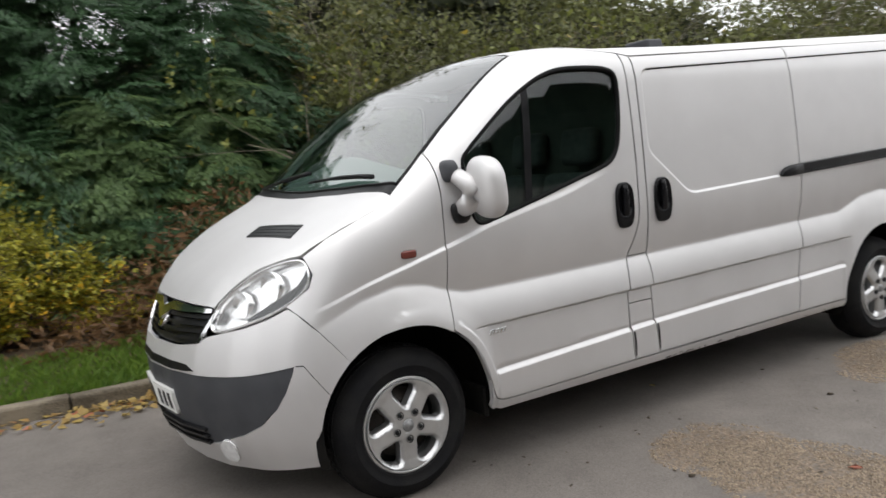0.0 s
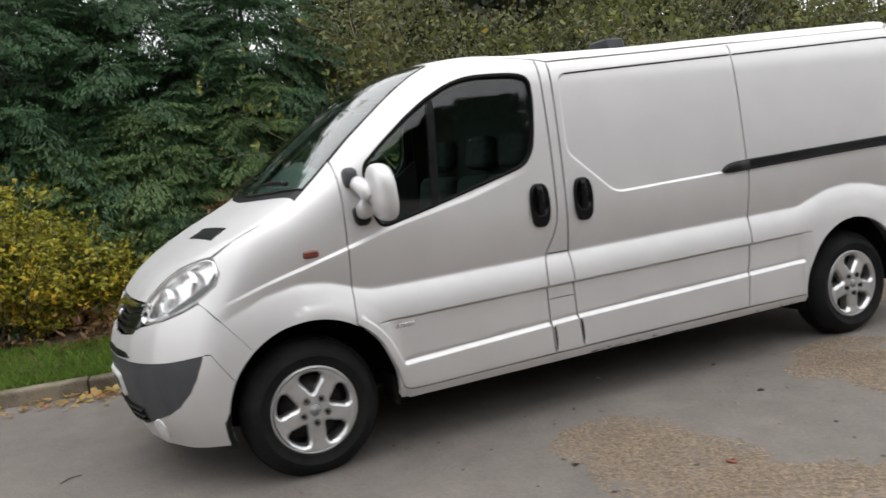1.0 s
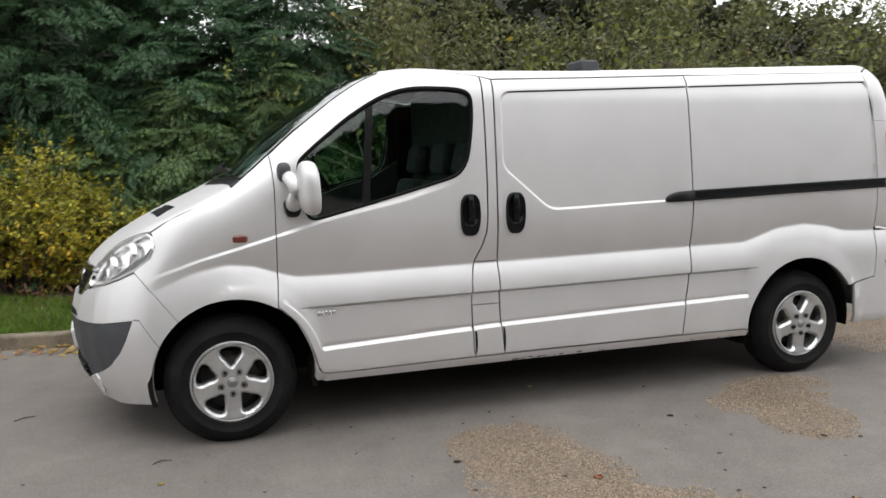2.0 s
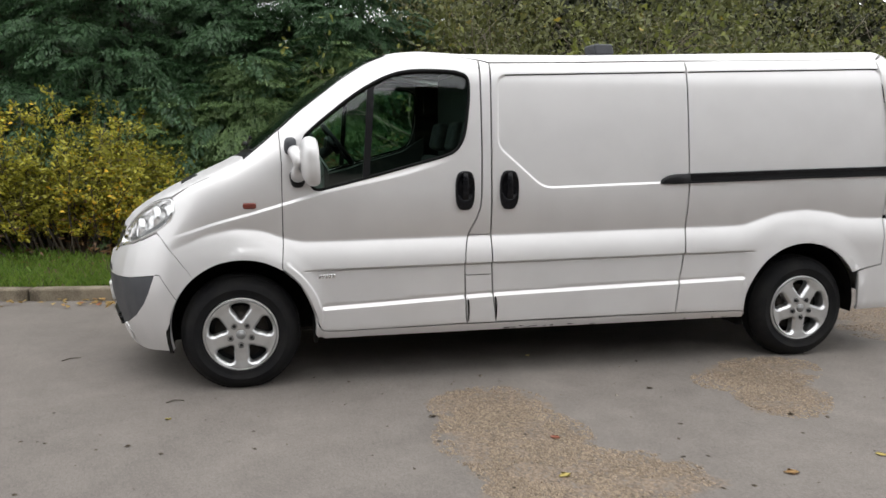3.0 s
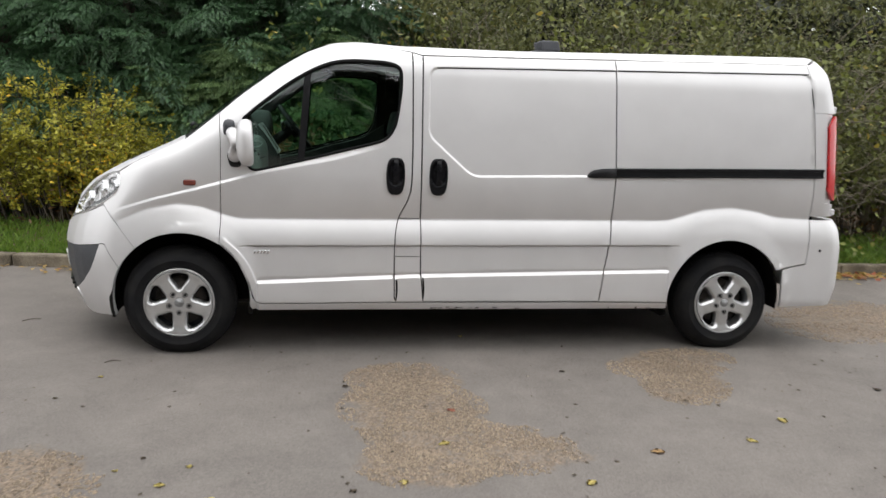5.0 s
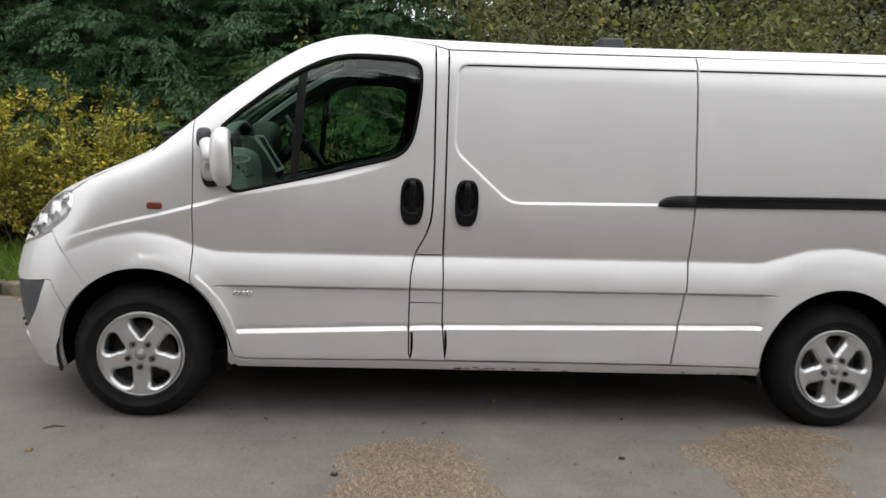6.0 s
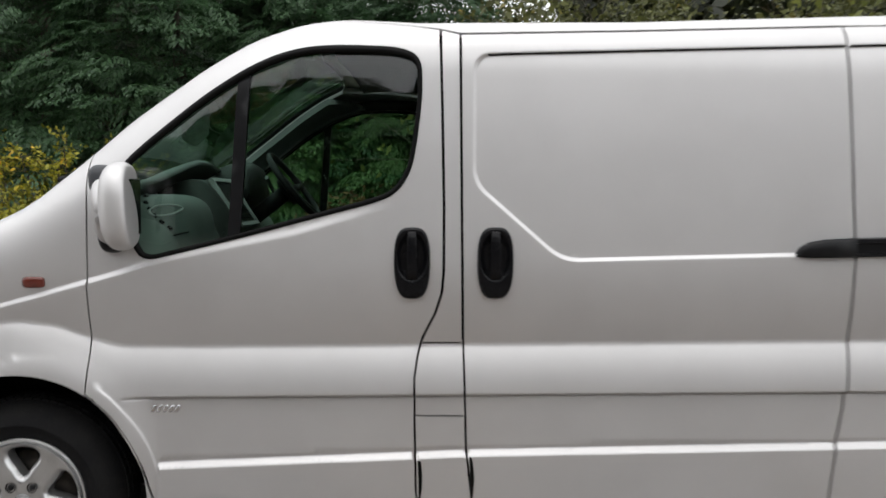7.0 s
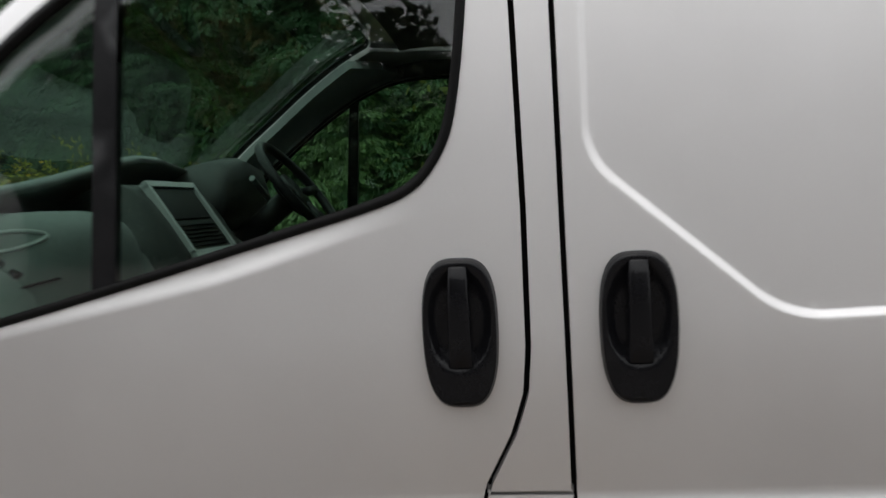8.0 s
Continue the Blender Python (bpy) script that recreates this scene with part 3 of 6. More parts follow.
SEAM_REAR = [(4.045, 0.612), (4.056, 0.765), (4.058, 0.928), (4.04, 1.248), (4.008, 1.563), (3.962, 1.86)]
DOOR_LOW = rounded([(0.238, 0.706), (0.316, 0.642), (0.371, 0.561), (0.415, 0.456), (0.436, 0.362), (0.462, 0.335), (0.60, 0.335)], 2, False)
WIN = rounded([(0.355, 1.42), (0.42, 1.482), (0.50, 1.548), (0.638, 1.657), (0.776, 1.741), (0.884, 1.785), (0.990, 1.803), (1.145, 1.802), (1.247, 1.795), (1.306, 1.765),
               (1.309, 1.67), (1.304, 1.60), (1.289, 1.48), (1.271, 1.405), (1.225, 1.340), (1.15, 1.312), (1.020, 1.279), (0.748, 1.206), (0.526, 1.151), (0.43, 1.128), (0.392, 1.18), (0.383, 1.28)], 2)
SCREEN_EDGE = [(0.045, 0.085), (0.15, 0.10), (0.235, 0.115), (0.40, 0.135), (0.60, 0.175), (0.76, 0.215), (0.85, 0.25)]

edge3 = top3(dense(SCREEN_EDGE, 0.03))
edge_fl = to_flank(edge3)
corner_fl = to_flank(top3([(0.235, 0.115)]))
wing_edge = np.concatenate((edge_fl[edge_fl[:, 0] < 0.225], corner_fl))
door_edge = np.concatenate((corner_fl, edge_fl[edge_fl[:, 0] > 0.245]))
roof_fl = flank([(1.366, 1.862), (1.30, 1.866)])
roof_line = np.concatenate((roof_fl[:1], roof_fl[1:] + (0, 0.012), [(1.1, roof_fl[1, 1] + 0.045), (0.95, roof_fl[1, 1] + 0.065)]))

# rows of points that hold the creases sharp
def crease_rows(fn, x0, x1, offs, n=260):
    x = np.linspace(x0, x1, n)
    return [flank(np.stack([x, fn(x) + o], 1)) for o in offs]


rows = crease_rows(CREASE, -0.4, 4.05, (-0.022, -0.011, -0.004, 0.004, 0.011, 0.022), 420)
rows += crease_rows(groove, 0.32, 3.18, (-0.012, -0.008, -0.005, -0.002, 0.001, 0.004, 0.008, 0.012))
rows += crease_rows(sill_top, 0.44, 3.1, (-0.014, -0.008, -0.002, 0.003, 0.007, 0.011, 0.016))
for r_lip in (0.432, 0.438, 0.444, 0.450, 0.458):
    rows.append(flank([(0.02 + r_lip * math.cos(a), 0.363 + r_lip * math.sin(a)) for a in np.linspace(radians(2), radians(52), 50)]))
rows += crease_rows(SWAGE, -0.55, 1.28, (-0.01, -0.003, 0.005, 0.013))
pl = np.array([(1.472, 1.74), (1.472, 1.395), (1.4765, 1.372), (1.742, 1.141), (1.766, 1.1335), (4.03, 1.197)])
pt = np.array([(1.472, 1.74), (1.485, 1.768), (1.51, 1.779), (3.975, 1.845)])
for cx, cz in ((1.4765, 1.372), (1.752, 1.137), (1.485, 1.765)):
    gx, gz = np.meshgrid(np.arange(-0.03, 0.031, 0.004), np.arange(-0.03, 0.031, 0.004))
    rows.append(flank(np.stack([cx + gx.ravel(), cz + gz.ravel()], 1)))
for q in (pl, pt):
    d = dense(q, 0.008)
    t = np.gradient(d, axis=0)
    t = t / np.linalg.norm(t, axis=1, keepdims=True)
    for o in (-0.010, -0.005, 0.0, 0.005, 0.010):
        rows.append(flank(d + o * np.stack([-t[:, 1], t[:, 0]], 1)))

lamp_edge_side = [(-0.345, 1.10), (-0.330, 1.03), (-0.355, 0.975), (-0.445, 0.918)]
bumper_seam = [(-0.445, 0.918), (-0.415, 0.885), (-0.345, 0.80), (-0.28, 0.715), (-0.243, 0.666)]
bonnet_seam3 = np.concatenate((on_side([(-0.345, 1.10)]), top3([(-0.25, 0.115), (-0.12, 0.085), (-0.03, 0.078), (0.045, 0.085)])))

wing_out = np.concatenate((to_flank(bonnet_seam3), wing_edge[1:], flank(SEAM_DOOR_F[::-1]), flank(arch(ARCH_F, 57, 130)),
                           flank(bumper_seam[::-1]), flank(lamp_edge_side[::-1])[1:-1]))
G = 0.02
panel("front_wing", cut(wing_out, lift_flank, G, lines=rows, gap=0.0007), PAINT, van, both=True)

door_out = np.concatenate((flank(SEAM_DOOR_F), door_edge, roof_line[::-1], flank(SEAM_DOOR_R[::-1][1:]), flank(DOOR_LOW[::-1])))
win_fl = flank(WIN)
door = panel("front_door", cut(door_out, lift_flank, G, holes=[win_fl], lines=rows, flange=0.03), PAINT, van)
door_far = link_mesh("front_door", *mirrored(cut(door_out, lift_flank, 0.03, holes=[win_fl], flange=0.03))[:2], PAINT, van)

# post between the doors, the fuel flap in it
def between(a, b, z0, z1):
    A = [p for p in dense(a, 0.02) if z0 < p[1] < z1]
    B = [p for p in dense(b, 0.02) if z0 < p[1] < z1]
    f = lambda s, z: (float(np.interp(z, [q[1] for q in s], [q[0] for q in s])), z)
    return [f(a, z0)] + A + [f(a, z1)] + [f(b, z1)] + B[::-1] + [f(b, z0)]


post_pts = [(1.3665, 1.863) if abs(x - 1.3665) < 0.003 and z > 1.84 else (x, z) for x, z in between(SEAM_DOOR_R, SEAM_SLIDE_L, 0.866, 1.846)]
panel("door_post", cut(flank(post_pts), lift_flank, G, lines=rows), PAINT, van, both=True)
flap = panel("fuel_flap", cut(flank(between(SEAM_DOOR_R, SEAM_SLIDE_L, 0.632, 0.866)), lift_flank, G, lines=rows, gap=0.0025), PAINT, van)
panel("lower_post", cut(flank(between(SEAM_DOOR_R, SEAM_SLIDE_L, 0.346, 0.632)), lift_flank, G, lines=rows, gap=0.003), PAINT, van, both=True)
bm = bmesh.new()
lathe(bm, [(0.0, -0.008), (0.008, -0.008), (0.011, -0.003), (0.011, 0.012)], 16, (1.432, 0.018, 0.747))
part("flap_lock", bm, CHROME, flap, smooth=True)

slide_out = np.concatenate((flank(SEAM_SLIDE_L), flank(SEAM_SLIDE_R[::-1])))
panel("sliding_door", cut(slide_out, lift_flank, G, lines=rows, gap=0.0045), PAINT, van)
link_mesh("load_side", *mirrored(cut(slide_out, lift_flank, 0.04))[:2], PAINT, van)

quarter_out = np.concatenate((flank(SEAM_SLIDE_R), flank([(2.9, 1.882), (3.3, 1.893), (3.7, 1.902), (3.955, 1.905)]), flank(SEAM_REAR[::-1]),
                              flank([(3.95, 0.592), (3.868, 0.573)]), flank(arch(ARCH_R, 31, 187, 40)), flank([(3.085, 0.347)])))
panel("rear_quarter", cut(quarter_out, lift_flank, G, lines=rows, gap=0.0035), PAINT, van, both=True)

sill_out = np.concatenate((flank(DOOR_LOW), flank([(1.30, 0.343), (1.47, 0.343), (2.618, 0.346), (3.085, 0.345), (3.092, 0.304), (2.4, 0.299), (1.4, 0.297), (0.43, 0.297)]),
                           flank(arch(ARCH_F, -7, 57))[:-1]))
panel("sill", cut(sill_out, lift_flank, 0.015, gap=0.002, lines=rows), PAINT, van, both=True)

# black strips added behind the panel gaps to keep them dark and block light
def back_seam(seam, wide):
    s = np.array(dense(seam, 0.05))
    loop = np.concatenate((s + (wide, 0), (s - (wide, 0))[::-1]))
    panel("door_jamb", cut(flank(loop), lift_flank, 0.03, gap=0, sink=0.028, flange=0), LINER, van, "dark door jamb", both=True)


back_seam([(1.34, 0.36), (1.36, 0.8), (1.40, 1.1), (1.40, 1.83)], 0.10)
back_seam([(0.246, 0.75), (0.246, 1.30)], 0.04)
back_seam(SEAM_SLIDE_R, 0.04)
back_seam([(4.045, 0.66), (4.056, 0.765), (4.058, 0.928), (4.04, 1.248), (4.008, 1.563), (3.965, 1.83)], 0.04)

# black gaps in the sill trim beside the lower post
for x in (1.302, 1.469):
    bow = [(x + 0.004, 0.362), (x + 0.009, 0.40), (x + 0.010, 0.44), (x + 0.006, 0.485), (x, 0.502), (x - 0.006, 0.502), (x - 0.003, 0.44), (x - 0.002, 0.362)]
    panel("trim_gap", cut(flank(bow), lift_flank, 0.02, gap=0, sink=-0.001, flange=0), LINER, van)
# black line standing in for the shaded undercut at the pressed panels' top edge
for x0, x1 in ((1.515, 2.638), (2.652, 3.955)):
    z = lambda x: 1.7785 + 0.0275 * (x - 1.5) - 0.002
    s = [(x, z(x) + 0.0028) for x in np.linspace(x0, x1, 24)] + [(x, z(x) - 0.0028) for x in np.linspace(x1, x0, 24)]
    panel("edge_shade_line", cut(flank(s), lift_flank, 0.03, gap=0, sink=-0.0012, flange=0), LINER, van)

# roof, in two halves of one mesh
quarter_top = flank([(2.9, 1.882), (3.3, 1.893), (3.7, 1.902), (3.955, 1.905)])
roof_out = np.concatenate((roof_line[::-1][:-1], flank([(1.366, 1.866), (1.429, 1.850), (2.641, 1.880)]), quarter_top, to_flank(lift_tail([(radians(a), 1.945) for a in (62, 56, 50, 42, 34, 25, 14, 5)])), [(4.13, math.pi / 2)],
                           [(0.86, math.pi / 2)], to_flank(top3([(0.875, 0.7), (0.88, 0.45), (0.87, 0.30)])), door_edge[-1:]))
half = cut(roof_out, lift_flank, 0.03, gap=0.0)
panel("roof", joined(half, mirrored(half)), PAINT, van)

# window: rubber, glass and the bar of the quarter light
def band(outer, inner, lift, sink_a, sink_b):
    """A raised strip between two outlines with the same number of points."""
    a, b = lift(outer), lift(inner)
    na, nb = gradient(a), gradient(b)
    ringv = np.concatenate((a - na * 0.02, a + na * sink_a, b + nb * sink_a, b - nb * sink_b))
    n = len(a)
    fs = []
    for r in range(3):
        for i in range(n):
            j = (i + 1) % n
            fs.append((r * n + i, r * n + j, (r + 1) * n + j, (r + 1) * n + i))
    return ringv, fs


w_dense = dense(np.concatenate((win_fl, win_fl[:1])), 0.015)[:-1]
w_out, w_in = inset(w_dense, -0.002), inset(w_dense, 0.0125)
seal = band(w_out, w_in, lift_flank, 0.003, 0.016)
glass_shape = cut(inset(w_dense, 0.009), lift_flank, 0.06, gap=0.0, flange=0.004, sink=0.012)
bar = cut(flank([(0.690, 1.16), (0.728, 1.16), (0.772, 1.77), (0.734, 1.77)]), lift_flank, 0.05, gap=0, flange=0.02, sink=0.009)
for who, f in ((door, lambda s: s), (door_far, mirrored)):
    sv, sf = seal
    m = f((sv, sf, np.zeros((sum(map(len, sf)), 3))))
    link_mesh("window_seal", m[0], m[1], RUBBER, who, "black rubber seal")
    m = f(glass_shape)
    gl = link_mesh("window_glass", m[0], m[1], GLASS, who, "tinted glass", m[2])
    gl.visible_shadow = False
    m = f(bar)
    link_mesh("window_bar", m[0], m[1], BLACK, who, "black bar of the quarter light")

# door handles: a black plate with a scooped cup, a lock cover below it and a bowed grip
def handle(cx, cz, owner):
    y0 = float(on_side([(cx, cz)])[0, 1])
    n = 56

    def outline(k):
        a = 2 * math.pi * k / n
        f = lambda v: math.copysign(abs(v) ** 0.60, v)
        u, w = f(math.cos(a)), f(math.sin(a))
        return u * (0.0558 - 0.007 * max(0.0, -w) ** 1.5 - 0.003 * max(0.0, w) ** 2), w * 0.1090

    def height(u, w):
        """How far a point of the plate stands out: a scoop above, the flat lock cover below."""
        e = (u / 0.053) ** 2 + ((w - 0.022) / (0.084 if w > 0.022 else 0.077)) ** 2
        scoop = float(step(e, 1.0, 0.35 if w > 0.022 else 0.35 + 0.3 * min(1.0, (0.022 - w) / 0.05)))
        return 0.0165 - 0.003 * (w / 0.11) ** 2 - 0.0135 * scoop

    bm = bmesh.new()
    prof = [outline(k) for k in range(n)]
    rings = []
    for sc, d in ((1.03, -0.012), (1.03, 0.0015), (1.0, 0.006), (0.985, 0.0125), (0.965, None), (0.93, None), (0.88, None), (0.82, None), (0.75, None), (0.67, None), (0.58, None), (0.48, None), (0.36, None), (0.22, None), (0.08, None)):
        rings.append([bm.verts.new((cx + u * sc, y0 - (height(u * sc, w * sc) if d is None else d), cz + w * sc)) for u, w in prof])
    for a, b in zip(rings, rings[1:]):
        for k in range(n):
            bm.faces.new((a[k], a[(k + 1) % n], b[(k + 1) % n], b[k]))
    bm.faces.new(rings[-1])
    h = part("door_handle", bm, HANDLE, owner, "black plastic door handle", True)
    bm = bmesh.new()
    rings = []
    for z, w, d in ((0.101, 0.0130, 0.0150), (0.098, 0.0140, 0.0185), (0.080, 0.0150, 0.0225), (0.045, 0.0158, 0.0255), (0.0, 0.0168, 0.0260), (-0.030, 0.0176, 0.0240), (-0.048, 0.0182, 0.0195), (-0.052, 0.0180, 0.0150)):
        rings.append([bm.verts.new((cx + u * w, y0 - d + e, cz + z)) for u, e in ((-1, 0.018), (-1, 0.004), (-0.86, 0.0008), (-0.4, 0), (0.4, 0), (0.86, 0.0008), (1, 0.004), (1, 0.018))])
    for a, b in zip(rings, rings[1:]):
        for k in range(7):
            bm.faces.new((a[k], a[k + 1], b[k + 1], b[k]))
    bm.faces.new(rings[0])
    bm.faces.new(rings[-1][::-1])
    part("grip", bm, HANDLE, h, smooth=True)
    bm = bmesh.new()
    box(bm, (cx - 0.012, y0 - 0.0165, cz - 0.1020), (cx + 0.012, y0 - 0.010, cz - 0.0995), 0.001, 1)
    part("lock_slot", bm, LINER, h)


slide = [o for o in van.children if o.name.startswith("sliding_door")][0]
handle(1.279, 1.125, door)
handle(1.5415, 1.126, slide)

# sliding rail: a black channel with its end piece
rail_pts = [(2.668, 1.178), (3.4, 1.196), (4.10, 1.2095)]
quarter = [o for o in van.children if o.name.startswith("rear_quarter")][0]
for nm, z0, z1, d0, d1 in (("rail_channel", -0.030, 0.028, 0.012, -0.004), ("rail_upper_lip", 0.012, 0.031, 0.010, -0.013), ("rail_lower_lip", -0.031, -0.016, 0.010, -0.013)):
    bm = bmesh.new()
    rings = []
    for x, z in dense(rail_pts, 0.08):
        y0 = float(on_side([(x, z - 0.06)])[0, 1]) - 0.004
        rings.append([bm.verts.new((x, y0 + d, z + h)) for d, h in ((d0, z0), (d1, z0 + 0.003), (d1, z1 - 0.003), (d0, z1))])
    for a, b in zip(rings, rings[1:]):
        for k in range(3):
            bm.faces.new((a[k], a[k + 1], b[k + 1], b[k]))
    bm.faces.new(rings[0])
    bm.faces.new(rings[-1][::-1])
    part(nm, bm, BLACK, quarter, "black sliding door rail")
bm = bmesh.new()
rings = []
for x, h0, h1, d in ((2.486, -0.022, -0.016, -0.004), (2.50, -0.026, 0.004, -0.016), (2.53, -0.028, 0.020, -0.022), (2.58, -0.029, 0.028, -0.024), (2.668, -0.029, 0.030, -0.024)):
    z = 1.178 + 0.0246 * (x - 2.668)
    y0 = float(on_side([(x, z - 0.07)])[0, 1])
    rings.append([bm.verts.new((x, y0 + e, z + h)) for e, h in ((0.02, h0), (d + 0.004, h0), (d, h0 + 0.006), (d, h1 - 0.008), (d + 0.006, h1), (0.02, h1))])
for a, b in zip(rings, rings[1:]):
    for k in range(5):
        bm.faces.new((a[k], a[k + 1], b[k + 1], b[k]))
bm.faces.new(rings[0])
bm.faces.new(rings[-1][::-1])
part("rail_end", bm, BLACK, slide, "black hinge cover of the sliding door", True)

# side repeater lamp and badge
def pad(cx, cz, w, h, mat, owner, name, label, out=0.008, power=0.5, skew=0.0):
    y0 = float(on_side([(cx, cz)])[0, 1])
    bm = bmesh.new()
    n = 28
    rings = []
    for sc, d in ((1.0, 0.006), (1.0, -out * 0.5), (0.85, -out), (0.4, -out * 1.1)):
        r = []
        for k in range(n):
            a = 2 * math.pi * k / n
            u = math.copysign(abs(math.cos(a)) ** power, math.cos(a)) * w / 2 * sc
            v = math.copysign(abs(math.sin(a)) ** power, math.sin(a)) * h / 2 * sc
            x, z = cx + u + skew * v, cz + v
            r.append(bm.verts.new((x, y0 + d, z)))
        rings.append(r)
    for a, b in zip(rings, rings[1:]):
        for k in range(n):
            bm.faces.new((a[k], a[(k + 1) % n], b[(k + 1) % n], b[k]))
    bm.faces.new(rings[-1])
    return part(name, bm, mat, owner, label, True)


wing = [o for o in van.children if o.name.startswith("front_wing")][0]
pad(0.072, 1.058, 0.072, 0.036, AMBER, wing, "side_repeater", "dull orange-red repeater lamp")
for k in range(5):
    pad(0.447 + 0.019 * k, 0.653, 0.014, 0.024, CHROME, door, "badge_mark", "chrome badge lettering as bars", 0.004, 0.4, 0.5)

# mirror: two black feet, a silver elbow and a silver shell
mirror = new("door_mirror")
mirror.parent = van
tagged(mirror, "silver door mirror on a short arm with black feet")


def pebble(c, r, e, taper=0.0, seg=28):
    """A rounded block with soft corners; taper narrows its foot."""
    bm = bmesh.new()
    bmesh.ops.create_uvsphere(bm, u_segments=seg, v_segments=seg * 2 // 3, radius=1.0)
    s = lambda q, k: math.copysign(abs(q) ** k, q)
    for q in bm.verts:
        x, y, z = s(q.co.x, e), s(q.co.y, e), s(q.co.z, e)
        k = 1 - taper * (1 - z) / 2
        q.co = (c[0] + x * r[0] * k, c[1] + y * r[1] * k, c[2] + z * r[2])
    return bm


bm = bmesh.new()
bmesh.ops.create_uvsphere(bm, u_segments=36, v_segments=26, radius=1.0)
for q in bm.verts:
    p = q.co
    s = lambda c, e: math.copysign(abs(c) ** e, c)
    x, y, z = s(p.x, 0.8), s(p.y, 0.75), s(p.z, 0.72)
    if x > 0.55:
        x = 0.55 + (x - 0.55) * 0.25
    q.co = (0.402 + x * 0.058 + 0.012 * (1 - z) * 0.5 - 0.010 * y, -0.108 + y * 0.096, 1.302 + z * 0.131 + 0.01 * y)
part("mirror_shell", bm, PAINT, mirror, "silver shell", True)
bm = bmesh.new()
box(bm, (0.434, -0.172, 1.215), (0.444, -0.045, 1.385), 0.004, 2)
part("mirror_glass", bm, CHROME, mirror, "mirror glass")
bm = bmesh.new()
tube(bm, [(0.300, 0.012, 1.368), (0.322, -0.030, 1.352), (0.345, -0.062, 1.325), (0.360, -0.075, 1.292), (0.360, -0.070, 1.262), (0.346, -0.048, 1.236), (0.332, -0.012, 1.216)],
     [0.026, 0.036, 0.043, 0.047, 0.047, 0.044, 0.038], 18)
part("mirror_arm", bm, PAINT, mirror, "silver bent arm", True)
part("mirror_foot", pebble((0.300, 0.016, 1.382), (0.034, 0.050, 0.048), 0.7), GREYTRIM, mirror, "black plastic foot", True)
part("mirror_foot", pebble((0.336, 0.010, 1.200), (0.052, 0.060, 0.046), 0.62, 0.35), BLACK, mirror, "black plastic foot", True)

# ---- nose: bumper, trim, grille, lamps, bonnet, windscreen ----
def pol(x, q, z):
    return (math.atan2(MID - q, 0.3 - x), z)


D = radians
LAMP = rounded(np.array([pol(-0.722, 0.415, 0.800), pol(-0.60, 0.25, 0.846), pol(-0.52, 0.18, 0.878), pol(-0.445, 0.13, 0.915), pol(-0.365, 0.10, 0.968), pol(-0.338, 0.10, 1.03),
                         pol(-0.345, 0.14, 1.098), pol(-0.41, 0.21, 1.088), pol(-0.488, 0.30, 1.055), pol(-0.57, 0.39, 0.985), pol(-0.64, 0.455, 0.905)]) * (1, 1), 2)
seam_n = to_nose(on_side(bumper_seam))
TRIM = [(0, 0.64), (D(15), 0.64), (D(28), 0.638), (D(38), 0.65), (D(45), 0.668), (D(48.6), 0.680), (D(48.0), 0.645), (D(46.5), 0.58), (D(44), 0.51), (D(40), 0.44), (D(35), 0.392), (D(30), 0.362), (D(26), 0.335), (D(20), 0.312), (D(12), 0.300), (0, 0.295)]
bump_out = np.concatenate(([(0, 0.748), (D(8), 0.748), (D(16), 0.753), (D(23.9), 0.768), (D(26.5), 0.795), (D(28), 0.803)],
                           [pol(-0.60, 0.25, 0.838), pol(-0.52, 0.18, 0.868), pol(-0.447, 0.13, 0.905)], seam_n[1:],
                           to_nose(on_side([(0.02 + r * math.cos(radians(a)), 0.363 + r * math.sin(radians(a))) for a, r in zip(np.linspace(133, 196, 14), np.linspace(0.40, 0.406, 14))])), [(D(50), 0.245), (D(40), 0.226), (D(25), 0.212), (0, 0.207)], TRIM[::-1]))
b = cut(bump_out, lift_nose, 0.02, gap=0.001)
bumper = panel("front_bumper", joined(b, mirrored(b)), PAINT, van, "silver front bumper")
b = cut(TRIM, lift_nose, 0.02, gap=0.0015, sink=0.006)
panel("bumper_trim", joined(b, mirrored(b)), GREYTRIM, bumper, "dark grey plastic bumper insert")
tip = to_nose(on_side([(-0.338, 0.548)]))[0]
run = np.array([(D(48.9), 0.684), (D(50.5), 0.683), (0.5 * (D(50.5) + tip[0]), 0.5 * (0.686 + tip[1])), tuple(tip)])
line = np.concatenate((run, (run - (0, 0.0045))[::-1]))
panel("bumper_joint", cut(line, lift_nose, 0.02, gap=0.0, sink=-0.0007, flange=0.0), LINER, bumper, "dark joint line", both=True)
# air slot above the trim, and the lower intake with slats
b = cut([(0, 0.648), (D(18), 0.648), (D(23), 0.655), (D(20), 0.678), (D(12), 0.684), (0, 0.684)], lift_nose, 0.02, gap=0.0, sink=-0.002, flange=0.02)
panel("upper_air_slot", joined(b, mirrored(b)), BLACK, bumper, "black air slot")
for z in (0.325, 0.355, 0.385):
    b = cut([(0, z), (D(23), z), (D(23), z + 0.012), (0, z + 0.012)], lift_nose, 0.02, gap=0.0, sink=-0.012, flange=0.02)
    panel("intake_slat", joined(b, mirrored(b)), BLACK, bumper)
fog = rounded(np.array([(D(25.2), 0.240), (D(30.6), 0.250), (D(31.4), 0.352), (D(26.8), 0.360)]), 2)
panel("fog_lamp", cut(fog, lift_nose, 0.02, gap=0, sink=-0.006, flange=0.02), FOG, bumper, "bright fog lamp", both=True)
